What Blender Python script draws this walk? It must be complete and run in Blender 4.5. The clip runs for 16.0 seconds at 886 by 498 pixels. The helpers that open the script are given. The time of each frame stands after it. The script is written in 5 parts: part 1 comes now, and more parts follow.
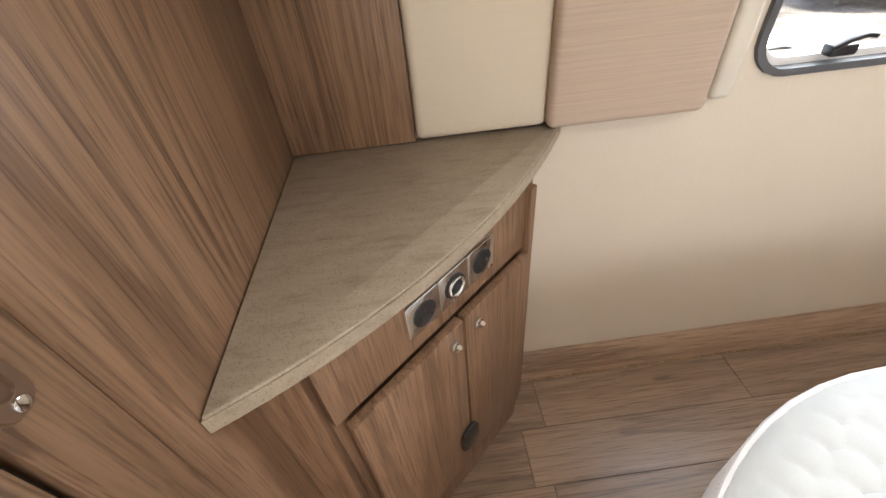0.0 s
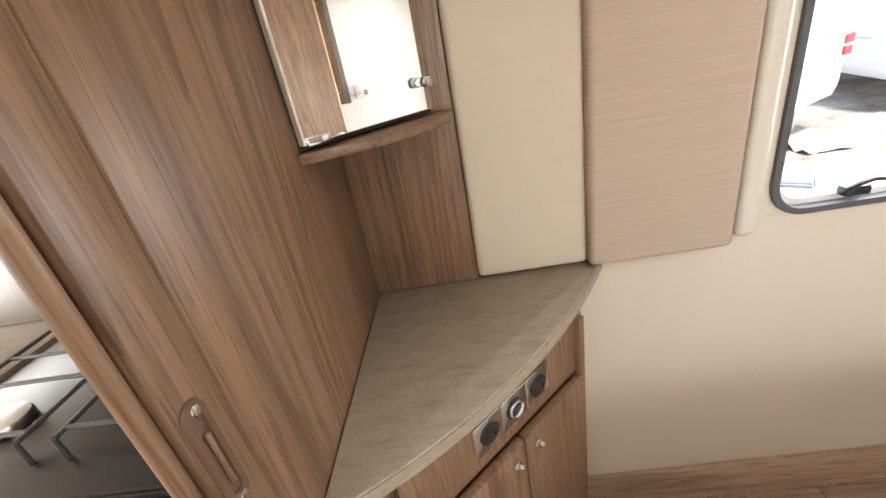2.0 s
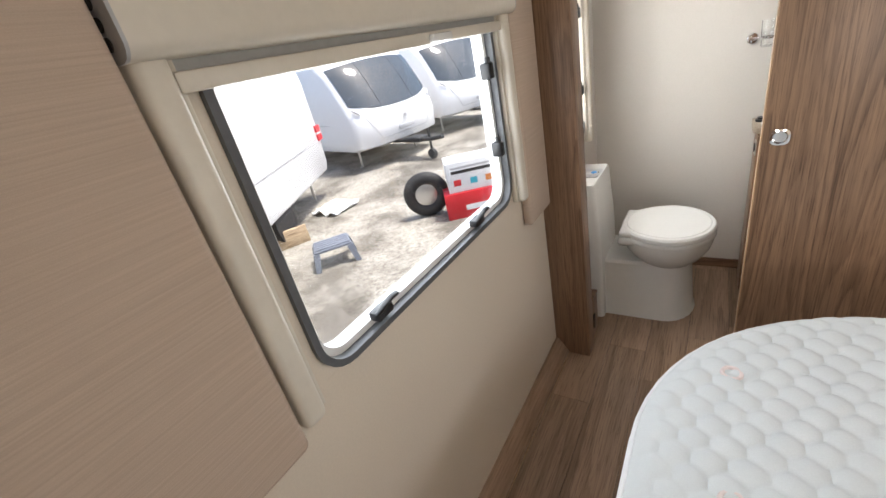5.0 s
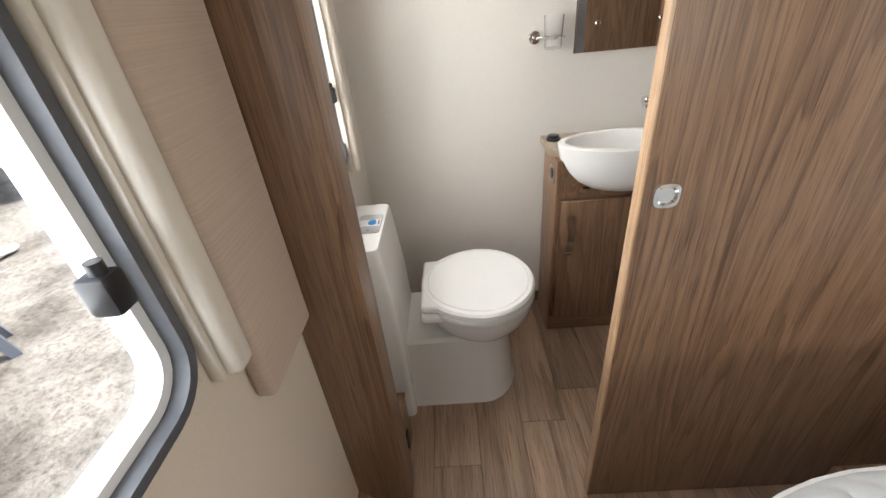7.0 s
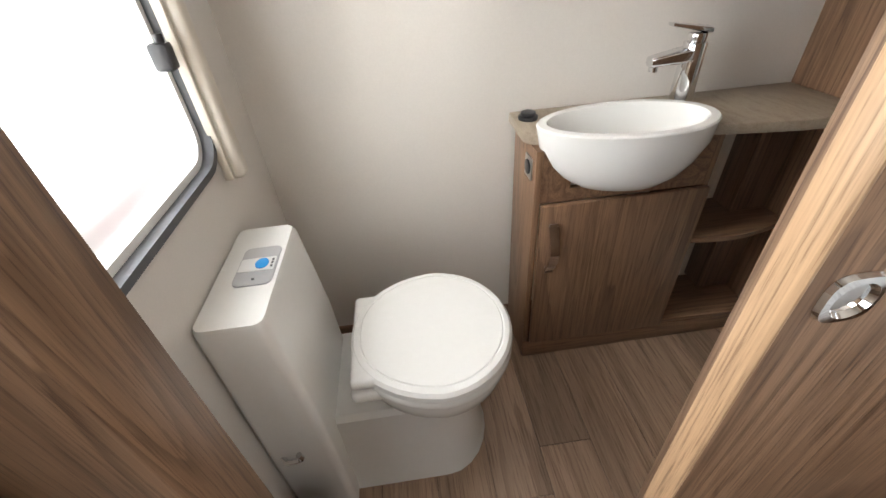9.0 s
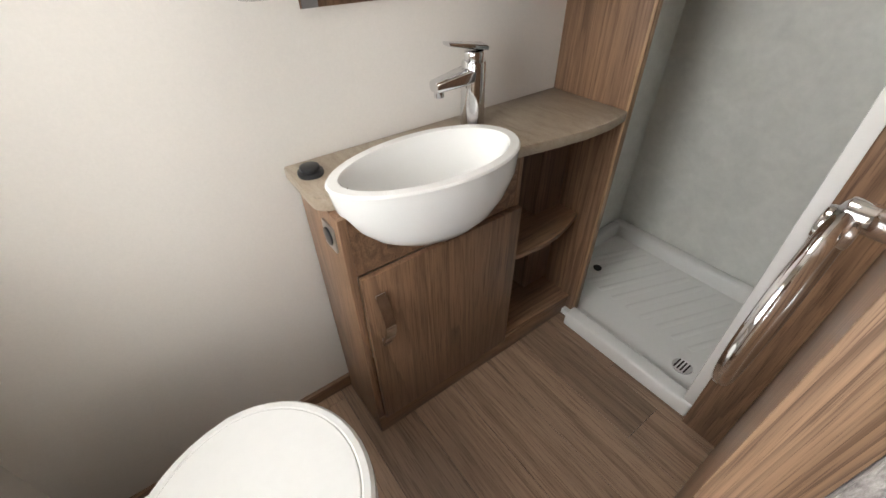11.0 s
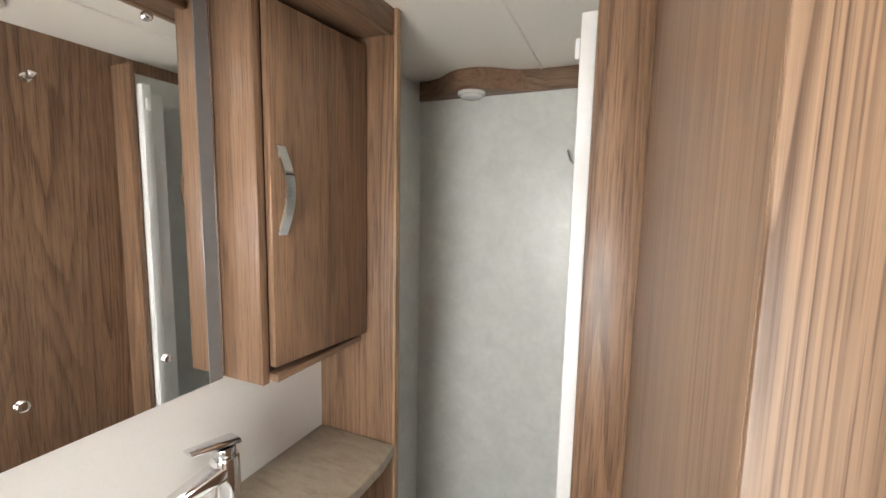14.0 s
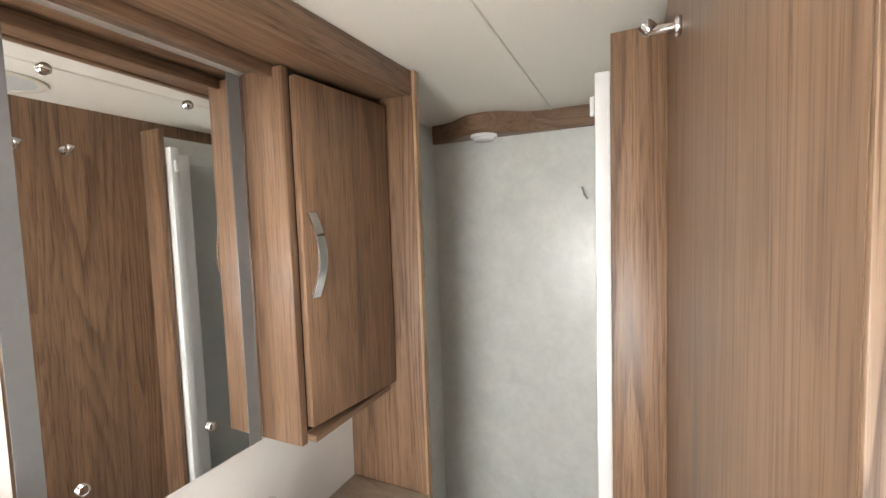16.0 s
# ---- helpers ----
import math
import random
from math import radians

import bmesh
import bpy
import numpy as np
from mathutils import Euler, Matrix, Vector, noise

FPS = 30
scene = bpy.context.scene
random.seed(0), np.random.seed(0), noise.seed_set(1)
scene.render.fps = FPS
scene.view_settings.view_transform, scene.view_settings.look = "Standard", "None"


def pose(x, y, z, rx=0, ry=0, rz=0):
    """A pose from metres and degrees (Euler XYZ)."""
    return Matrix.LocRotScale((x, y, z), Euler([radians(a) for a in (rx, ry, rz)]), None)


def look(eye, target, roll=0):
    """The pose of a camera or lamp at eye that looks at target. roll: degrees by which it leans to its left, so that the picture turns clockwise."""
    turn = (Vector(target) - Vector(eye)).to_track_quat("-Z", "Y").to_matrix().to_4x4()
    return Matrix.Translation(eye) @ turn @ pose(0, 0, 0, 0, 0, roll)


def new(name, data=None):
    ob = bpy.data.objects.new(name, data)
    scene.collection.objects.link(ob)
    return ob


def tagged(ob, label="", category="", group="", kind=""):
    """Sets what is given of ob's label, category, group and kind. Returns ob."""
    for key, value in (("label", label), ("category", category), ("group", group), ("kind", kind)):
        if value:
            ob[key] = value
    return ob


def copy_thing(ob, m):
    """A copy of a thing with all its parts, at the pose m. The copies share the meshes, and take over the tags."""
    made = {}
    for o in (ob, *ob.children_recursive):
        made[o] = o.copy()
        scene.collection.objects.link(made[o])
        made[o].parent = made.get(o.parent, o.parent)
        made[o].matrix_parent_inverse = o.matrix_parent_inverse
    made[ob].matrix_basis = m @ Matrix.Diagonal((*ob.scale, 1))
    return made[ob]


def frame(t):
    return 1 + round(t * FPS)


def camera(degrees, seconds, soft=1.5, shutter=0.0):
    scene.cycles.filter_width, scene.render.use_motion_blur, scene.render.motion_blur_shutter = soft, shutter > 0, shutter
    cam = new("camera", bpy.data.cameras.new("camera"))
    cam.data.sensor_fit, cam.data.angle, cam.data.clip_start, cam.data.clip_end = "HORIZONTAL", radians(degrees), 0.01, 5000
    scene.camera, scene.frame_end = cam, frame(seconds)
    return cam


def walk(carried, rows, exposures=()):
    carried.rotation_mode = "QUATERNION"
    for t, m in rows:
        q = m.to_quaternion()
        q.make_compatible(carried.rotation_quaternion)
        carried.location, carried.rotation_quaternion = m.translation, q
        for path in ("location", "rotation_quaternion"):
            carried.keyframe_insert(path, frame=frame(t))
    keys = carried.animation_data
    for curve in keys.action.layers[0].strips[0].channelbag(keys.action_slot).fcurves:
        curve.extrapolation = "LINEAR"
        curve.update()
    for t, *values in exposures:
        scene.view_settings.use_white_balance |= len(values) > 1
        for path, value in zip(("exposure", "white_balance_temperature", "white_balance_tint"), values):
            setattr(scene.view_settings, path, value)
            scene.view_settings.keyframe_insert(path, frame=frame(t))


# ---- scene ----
cam = camera(94.8, 16.0)
PATH = [
    (0, (0.741, 0.495, 1.185), (-0.772, 0.552, -0.121), -6.0),
    (0.5, (0.758, 0.491, 1.148), (-0.706, 0.39, -0.211), -6.4),
    (1, (0.778, 0.474, 1.177), (-0.722, 0.242, -0.124), -9.7),
    (1.5, (0.803, 0.475, 1.233), (-0.846, 0.263, 0.121), -10.2),
    (2, (0.832, 0.495, 1.311), (-0.968, 0.342, 0.455), -10.7),
    (2.5, (0.834, 0.506, 1.366), (-1.044, 0.413, 0.684), -12.2),
    (3, (0.81, 0.506, 1.398), (-1.097, 0.557, 0.8), -14.8),
    (3.5, (0.746, 0.453, 1.427), (-1.126, 0.804, 0.816), -16.2),
    (4, (0.688, 0.432, 1.418), (-1.013, 1.206, 0.707), -14.7),
    (4.5, (0.635, 0.58, 1.383), (-0.729, 1.822, 0.612), -12.8),
    (5, (0.55, 0.818, 1.359), (-0.528, 2.264, 0.495), -12.8),
    (5.2, (0.511, 0.904, 1.346), (-0.475, 2.384, 0.43), -12.0),
    (7.3, (0.344, 1.741, 1.259), (0.331, 3.441, 0.207), -5.7),
    (7.5, (0.36, 1.819, 1.248), (0.363, 3.499, 0.162), -5.8),
    (8, (0.372, 1.927, 1.212), (0.397, 3.545, 0.036), -5.9),
    (8.2, (0.367, 1.962, 1.196), (0.404, 3.558, -0.009), -5.8),
    (10.3, (0.455, 2.242, 1.175), (0.972, 3.773, -0.004), -1.5),
    (10.5, (0.456, 2.28, 1.165), (1.081, 3.766, -0.019), -1.0),
    (11, (0.503, 2.353, 1.191), (1.416, 3.615, -0.064), -1.0),
    (11.5, (0.545, 2.408, 1.183), (1.844, 3.345, -0.015), 3.4),
    (12, (0.575, 2.424, 1.223), (2.208, 3.096, 0.285), 6.4),
    (12.5, (0.598, 2.417, 1.286), (2.397, 2.994, 0.63), 5.4),
    (13, (0.593, 2.402, 1.375), (2.425, 3.043, 0.893), 2.8),
    (13.5, (0.587, 2.401, 1.431), (2.425, 3.117, 1.102), 0.6),
    (14, (0.591, 2.376, 1.469), (2.412, 3.173, 1.245), 1.1),
    (14.5, (0.581, 2.347, 1.491), (2.345, 3.273, 1.314), 0.9),
    (15, (0.553, 2.343, 1.507), (2.274, 3.35, 1.359), 0.1),
    (15.5, (0.551, 2.362, 1.515), (2.274, 3.372, 1.413), -0.7),
    (16, (0.559, 2.405, 1.548), (2.369, 3.246, 1.421), -1.9),
]
walk(cam, [(t, look(eye, target, roll)) for t, eye, target, roll in PATH],
     [(0, 2.05), (1, 2.45), (1.5, 2.3), (2.5, 1.9), (3.5, 1.65), (4.2, 1.5), (5, 1.1), (7.5, 1.15), (8, 1.25), (10.5, 1.2), (11, 1.3), (12, 1.45), (13, 1.65), (14, 1.75), (16, 1.82)])

# ---- world and light ----
world = bpy.data.worlds.new("sky")
scene.world = world
world.use_nodes = True
wn = world.node_tree.nodes
sky = wn.new("ShaderNodeTexSky")
sky.sky_type, sky.sun_disc = "NISHITA", False
sky.sun_elevation, sky.sun_rotation = radians(68.2), radians(56.3)
sky.air_density, sky.dust_density = 1.0, 3.0
world.node_tree.links.new(sky.outputs[0], wn["Background"].inputs[0])
wn["Background"].inputs[1].default_value = 0.15


def lamp(name, kind, m, energy, color, size=None):
    data = bpy.data.lights.new(name, kind)
    data.energy, data.color = energy, color
    if size:
        data.shape, data.size, data.size_y = "RECTANGLE", size[0], size[1]
    ob = new(name, data)
    ob.matrix_world = m
    return ob


sun = lamp("sun", "SUN", look((3, 2, 9), (0, 0, 0)), 3.2, (1.0, 0.96, 0.90))
sun.data.angle = radians(10)
SKYLIGHT = (0.93, 0.97, 1.0)
lamp("window_skylight", "AREA", look((-0.12, 1.56, 1.16), (2, 1.56, 0.5)), 3.8, SKYLIGHT, (0.80, 0.46))
lamp("bath_window_skylight", "AREA", look((-0.10, 2.66, 1.2), (2, 2.66, 1.15)), 4.0, (1.0, 0.985, 0.945), (0.46, 0.6))
lamp("bath_roof_skylight", "AREA", look((0.72, 2.80, 2.03), (0.72, 2.801, 0)), 0.7, (1.0, 0.99, 0.97), (0.34, 0.34))
# Added fill from an unseen bedroom roof opening, brightens floor and bed.
lamp("unseen_bed_roof_fill", "AREA", look((1.30, 0.85, 2.03), (1.30, 0.851, 0)), 1.5, (1.0, 0.985, 0.96), (0.34, 0.34))
# Fill for the side wall, through an assumed window out of view.
lamp("unseen_far_window_fill", "AREA", look((2.20, 1.56, 1.22), (0, 1.45, 0.85)), 2.6, (1.0, 0.985, 0.96), (0.8, 0.5))
# Added fill from the unseen front end, lights kitchen and bedroom.
lamp("unseen_front_fill", "AREA", look((1.1, -2.95, 1.3), (1.1, 0, 0.6)), 20, (1.0, 0.985, 0.96), (1.5, 0.6))


# ---- materials ----
def nodes_of(name, rough=0.5, metal=0.0):
    m = bpy.data.materials.new(name)
    m.use_nodes = True
    b = m.node_tree.nodes["Principled BSDF"]
    b.inputs["Roughness"].default_value, b.inputs["Metallic"].default_value = rough, metal
    return m, m.node_tree.nodes, m.node_tree.links, b


def coords(n, l, scale, kind="Object"):
    tc, mp = n.new("ShaderNodeTexCoord"), n.new("ShaderNodeMapping")
    mp.inputs["Scale"].default_value = scale
    l.new(tc.outputs[kind], mp.inputs[0])
    return mp.outputs[0]


def noise_tex(n, l, vec, scale, detail=4, rough=0.55, dist=0.0):
    t = n.new("ShaderNodeTexNoise")
    t.inputs["Scale"].default_value, t.inputs["Detail"].default_value = scale, detail
    t.inputs["Roughness"].default_value, t.inputs["Distortion"].default_value = rough, dist
    l.new(vec, t.inputs["Vector"])
    return t.outputs[0]


def ramp(n, l, fac, stops):
    r = n.new("ShaderNodeValToRGB")
    els = r.color_ramp.elements
    while len(els) < len(stops):
        els.new(0.5)
    for e, (p, c) in zip(els, stops):
        e.position, e.color = p, (*c, 1)
    l.new(fac, r.inputs[0])
    return r.outputs[0]


def mix(n, l, kind, fac, a, b):
    x = n.new("ShaderNodeMix")
    x.data_type, x.blend_type = "RGBA", kind
    for s, v in ((x.inputs[0], fac), (x.inputs[6], a), (x.inputs[7], b)):
        if isinstance(v, (int, float)):
            s.default_value = v
        elif isinstance(v, tuple):
            s.default_value = (*v, 1)
        else:
            l.new(v, s)
    return x.outputs[2]


def bump(n, l, b, height, strength, distance=0.002):
    u = n.new("ShaderNodeBump")
    u.inputs["Strength"].default_value, u.inputs["Distance"].default_value = strength, distance
    l.new(height, u.inputs["Height"])
    l.new(u.outputs[0], b.inputs["Normal"])


def scaled(c, k):
    return tuple(min(1.0, v * k) for v in c)


def math_node(n, l, kind, a, b=None):
    x = n.new("ShaderNodeMath")
    x.operation = kind
    l.new(a, x.inputs[0])
    if b is not None:
        x.inputs[1].default_value = b
    return x.outputs[0]


def wood(name, axis, base, rough=0.38, fine=1.0, island=False, lines=0.64, pores=0.8, rings=15.0):
    """Laminate with long grain along one axis: flame-shaped growth lines, pores and slow tone changes."""
    m, n, l, b = nodes_of(name, rough)
    info = n.new("ShaderNodeObjectInfo")

    def stretched(across, along):
        k = [across * fine] * 3
        k[axis] = along
        v = coords(n, l, k)
        add = n.new("ShaderNodeVectorMath")
        add.operation = "MULTIPLY_ADD"
        l.new(info.outputs["Random"], add.inputs[0])
        add.inputs[1].default_value = (37, 51, 23)
        l.new(v, add.inputs[2])
        return add.outputs[0]
    field = noise_tex(n, l, stretched(8.5, 0.5), 1.0, 1.5, 0.4, 0.25)
    jitter = noise_tex(n, l, stretched(70.0, 5.0), 1.0, 2, 0.5)
    f = math_node(n, l, "MULTIPLY", field, rings)
    j = math_node(n, l, "MULTIPLY", jitter, 0.5)
    tot = n.new("ShaderNodeMath")
    l.new(f, tot.inputs[0]), l.new(j, tot.inputs[1])
    saw = math_node(n, l, "FRACT", tot.outputs[0])
    c1 = ramp(n, l, saw, [(0.0, (0.42, 0.36, 0.31)), (0.12, (0.50, 0.44, 0.39)), (0.34, (0.88, 0.86, 0.84)), (0.70, (1.14, 1.12, 1.10)), (0.96, (1.04, 1.02, 1.0)), (1.0, (0.5, 0.44, 0.39))])
    mask = ramp(n, l, noise_tex(n, l, stretched(9.0, 0.8), 1.0, 2), [(0.36, (0.22,) * 3), (0.60, (1.0,) * 3)])
    pore = noise_tex(n, l, stretched(330.0, 9.0), 1.0, 4, 0.65)
    c2 = ramp(n, l, pore, [(0.36, (0.45, 0.39, 0.35)), (0.47, (0.90, 0.89, 0.88)), (0.64, (1.10, 1.09, 1.08))])
    mids = noise_tex(n, l, stretched(42.0, 0.8), 1.0, 4, 0.6, 0.5)
    c4 = ramp(n, l, mids, [(0.32, (0.66, 0.62, 0.58)), (0.5, (0.98, 0.97, 0.96)), (0.68, (1.12, 1.11, 1.10))])
    wide = noise_tex(n, l, stretched(4.0, 0.3), 1.0, 2)
    c3 = ramp(n, l, wide, [(0.3, scaled(base, 0.90)), (0.7, scaled(base, 1.12))])
    strength = n.new("ShaderNodeMath")
    strength.operation = "MULTIPLY"
    l.new(mask, strength.inputs[0])
    strength.inputs[1].default_value = lines
    col = mix(n, l, "MULTIPLY", strength.outputs[0], c3, c1)
    col = mix(n, l, "MULTIPLY", pores, col, c2)
    col = mix(n, l, "MULTIPLY", 0.75, col, c4)
    if island:
        hue = ramp(n, l, info.outputs["Random"], [(0.0, (0.66, 0.64, 0.62)), (0.35, (0.90, 0.89, 0.87)), (1.0, (1.12, 1.09, 1.06))])
        col = mix(n, l, "MULTIPLY", 1.0, col, hue)
    l.new(col, b.inputs["Base Color"])
    bump(n, l, b, pore, 0.10, 0.001)
    return m


def plain(name, color, rough=0.5, metal=0.0, grain=0.04, scale=60, relief=0.0):
    m, n, l, b = nodes_of(name, rough, metal)
    v = coords(n, l, (1, 1, 1))
    t, u = noise_tex(n, l, v, scale, 3), noise_tex(n, l, v, 3.0, 2)
    c = ramp(n, l, t, [(0.3, scaled(color, 1 - grain)), (0.7, scaled(color, 1 + grain))])
    c2 = ramp(n, l, u, [(0.3, (1 - grain,) * 3), (0.7, (1.0,) * 3)])
    l.new(mix(n, l, "MULTIPLY", 1.0, c, c2), b.inputs["Base Color"])
    if relief:
        bump(n, l, b, t, relief)
    return m


WALNUT = (0.236, 0.143, 0.087)
wood_z = wood("walnut_laminate_upright", 2, WALNUT)
wood_y = wood("walnut_laminate_along", 1, WALNUT)
wood_x = wood("walnut_laminate_across", 0, WALNUT)
wood_edge = wood("pale_laminate_edge", 2, (0.47, 0.315, 0.19), 0.4)
wood_lit = wood("light_walnut_edge", 2, (0.225, 0.146, 0.094), 0.45, 2.6, False, 0.85, 0.9, 20.0)
plank_mat = wood("vinyl_plank", 1, (0.35, 0.245, 0.175), 0.32, 0.8, True, 0.5, 0.7, 7.0)


def fabric(name, color, amp=1.0):
    m, n, l, b = nodes_of(name, 0.85)
    v = coords(n, l, (3, 3, 260))
    t = noise_tex(n, l, v, 1.0, 3, 0.7)
    c = ramp(n, l, t, [(0.35, scaled(color, 1 - 0.08 * amp)), (0.65, scaled(color, 1 + 0.05 * amp))])
    w = noise_tex(n, l, coords(n, l, (1, 1, 1)), 900, 2)
    c2 = ramp(n, l, w, [(0.3, (0.92,) * 3), (0.7, (1.0,) * 3)])
    l.new(mix(n, l, "MULTIPLY", 1.0, c, c2), b.inputs["Base Color"])
    bump(n, l, b, t, 0.12 * amp, 0.001)
    return m


pad_beige = fabric("beige_ribbed_vinyl", (0.53, 0.42, 0.335))
pad_cream = fabric("cream_vinyl", (0.66, 0.57, 0.455), 0.2)
wall_mat = plain("cream_wallboard", (0.715, 0.63, 0.525), 0.42, 0, 0.03, 220, 0.03)
bath_wall = plain("pale_wallboard", (0.70, 0.665, 0.62), 0.36, 0, 0.02, 220, 0.02)
ceiling_mat = plain("cream_ceiling_board", (0.84, 0.80, 0.725), 0.5, 0, 0.02, 200, 0.03)
trim_cream = plain("cream_plastic", (0.68, 0.63, 0.545), 0.38, 0, 0.02)
white_gloss = plain("white_gloss_plastic", (0.80, 0.80, 0.79), 0.16, 0, 0.01)
white_ceramic = plain("white_ceramic", (0.83, 0.83, 0.81), 0.06, 0, 0.005)
toilet_white = plain("white_toilet_plastic", (0.78, 0.78, 0.765), 0.2, 0, 0.01)
chrome = plain("polished_chrome", (0.78, 0.78, 0.79), 0.07, 1.0, 0.02)
steel = plain("brushed_steel", (0.55, 0.54, 0.53), 0.28, 1.0, 0.05)
black = plain("black_plastic", (0.018, 0.018, 0.02), 0.35, 0, 0.1)
grey_dark = plain("dark_grey_plastic", (0.07, 0.07, 0.075), 0.35)
# Near-black: shade of gaps, holes and recesses as colour; also floor joints.
gap_shade = plain("recess_shade", (0.03, 0.022, 0.018), 0.7)
grey_rubber = plain("grey_rubber_seal", (0.10, 0.105, 0.115), 0.45, 0, 0.1)
grey_plastic = plain("grey_plastic", (0.42, 0.42, 0.43), 0.3, 0, 0.03)
blue_plastic = plain("blue_button", (0.03, 0.30, 0.72), 0.3)
mirror_mat = plain("mirror_silver", (0.93, 0.94, 0.94), 0.01, 1.0, 0.0)
grey_band = plain("grey_mirror_border", (0.17, 0.165, 0.16), 0.25, 0, 0.03)
red_paint = plain("red_card", (0.62, 0.02, 0.03), 0.4, 0, 0.05)
blind_grey = plain("silver_blind_fabric", (0.42, 0.42, 0.41), 0.6, 0, 0.05)
rubber = plain("tyre_rubber", (0.02, 0.02, 0.021), 0.7, 0, 0.2, 80, 0.3)
van_white = plain("white_caravan_paint", (0.80, 0.80, 0.80), 0.25, 0, 0.02)
dark_glass = plain("smoked_caravan_glass", (0.06, 0.075, 0.09), 0.08, 0, 0.1)
pine = wood("pine_board", 0, (0.50, 0.39, 0.26), 0.6)
card = plain("white_card", (0.78, 0.78, 0.77), 0.5, 0, 0.02)


def stone_top():
    m, n, l, b = nodes_of("stone_effect_laminate", 0.42)
    v = coords(n, l, (52, 11, 52))
    a = noise_tex(n, l, v, 1.2, 6, 0.62, 0.4)
    g = noise_tex(n, l, coords(n, l, (1, 1, 1)), 420, 3, 0.7)
    c = ramp(n, l, a, [(0.30, (0.27, 0.215, 0.16)), (0.45, (0.345, 0.283, 0.215)), (0.72, (0.40, 0.335, 0.26))])
    s = ramp(n, l, g, [(0.34, (0.42, 0.39, 0.36)), (0.44, (0.95, 0.95, 0.94)), (0.66, (1, 1, 1)), (0.74, (1.25, 1.22, 1.16))])
    l.new(mix(n, l, "MULTIPLY", 0.75, c, s), b.inputs["Base Color"])
    bump(n, l, b, g, 0.08, 0.001)
    return m


def shower_board():
    m, n, l, b = nodes_of("mottled_grey_shower_board", 0.3)
    v = coords(n, l, (1, 1, 1))
    a, s = noise_tex(n, l, v, 11, 4, 0.6, 0.5), noise_tex(n, l, v, 45, 3)
    c = ramp(n, l, a, [(0.3, (0.68, 0.69, 0.655)), (0.7, (0.78, 0.785, 0.75))])
    d = ramp(n, l, s, [(0.3, (0.94,) * 3), (0.7, (1.0,) * 3)])
    l.new(mix(n, l, "MULTIPLY", 1, c, d), b.inputs["Base Color"])
    return m


def gravel():
    m, n, l, b = nodes_of("patchy_gravel", 0.75)
    v = coords(n, l, (1, 1, 1))
    a, s = noise_tex(n, l, v, 1.3, 4, 0.6), noise_tex(n, l, v, 26, 4, 0.8)
    # broad random patches, darker and paler
    c = ramp(n, l, a, [(0.38, (0.15, 0.138, 0.12)), (0.6, (0.38, 0.365, 0.335))])
    d = ramp(n, l, s, [(0.32, (0.35, 0.33, 0.30)), (0.5, (0.9, 0.88, 0.84)), (0.7, (1.25, 1.22, 1.15))])
    l.new(mix(n, l, "MULTIPLY", 1, c, d), b.inputs["Base Color"])
    bump(n, l, b, s, 0.8, 0.02)
    return m


def clear(name, color, rough=0.0, trans=1.0):
    m, n, l, b = nodes_of(name, rough)
    b.inputs["Base Color"].default_value = (*color, 1)
    b.inputs["Transmission Weight"].default_value = trans
    b.inputs["IOR"].default_value = 1.45
    return m


def pane_glass():
    m, n, l, b = nodes_of("acrylic_pane", 0.05)
    n.remove(b)
    t, g, x = n.new("ShaderNodeBsdfTransparent"), n.new("ShaderNodeBsdfGlossy"), n.new("ShaderNodeMixShader")
    g.inputs["Roughness"].default_value = 0.03
    x.inputs[0].default_value = 0.05
    l.new(t.outputs[0], x.inputs[1]), l.new(g.outputs[0], x.inputs[2])
    l.new(x.outputs[0], n["Material Output"].inputs[0])
    return m


def glow(name, color, strength):
    m, n, l, b = nodes_of(name, 0.4)
    b.inputs["Base Color"].default_value = (*color, 1)
    b.inputs["Emission Color"].default_value = (*color, 1)
    b.inputs["Emission Strength"].default_value = strength
    return m


stone, shower_mat, gravel_mat = stone_top(), shower_board(), gravel()
pane_mat, tumbler_mat = pane_glass(), clear("clear_glass", (0.97, 0.98, 0.98))
frost_mat = clear("frosted_acrylic", (0.95, 0.96, 0.97), 0.35)
# Emission takes the place of daylight passing through the dome.
rooflight_mat = glow("emissive_rooflight_dome", (1.0, 0.99, 0.97), 1.5)


def brush():
    m, n, l, b = nodes_of("grey_pile_seal", 0.95)
    t = noise_tex(n, l, coords(n, l, (300, 300, 90)), 1.0, 4, 0.7)
    l.new(ramp(n, l, t, [(0.3, (0.16, 0.15, 0.145)), (0.7, (0.46, 0.44, 0.43))]), b.inputs["Base Color"])
    bump(n, l, b, t, 1.0, 0.004)
    return m


pile_mat = brush()


# ---- mesh helpers ----
def finish(bm, bev=0.0, seg=2):
    if bev:
        sharp = [e for e in bm.edges if len(e.link_faces) == 2 and e.calc_face_angle(0) > 0.6]
        bmesh.ops.bevel(bm, geom=sharp, offset=bev, segments=seg, profile=0.5, affect="EDGES", clamp_overlap=True)
    return bm


def box(x0, x1, y0, y1, z0, z1, bev=0.0, bm=None, seg=2):
    b = bmesh.new()
    bmesh.ops.create_cube(b, size=1)
    for v in b.verts:
        v.co = Vector((x0 + (v.co.x + 0.5) * (x1 - x0), y0 + (v.co.y + 0.5) * (y1 - y0), z0 + (v.co.z + 0.5) * (z1 - z0)))
    finish(b, bev, seg)
    return join(bm, b)


def join(bm, other):
    if bm is None:
        return other
    mesh = bpy.data.meshes.new("tmp")
    other.to_mesh(mesh)
    other.free()
    bm.from_mesh(mesh)
    bpy.data.meshes.remove(mesh)
    return bm


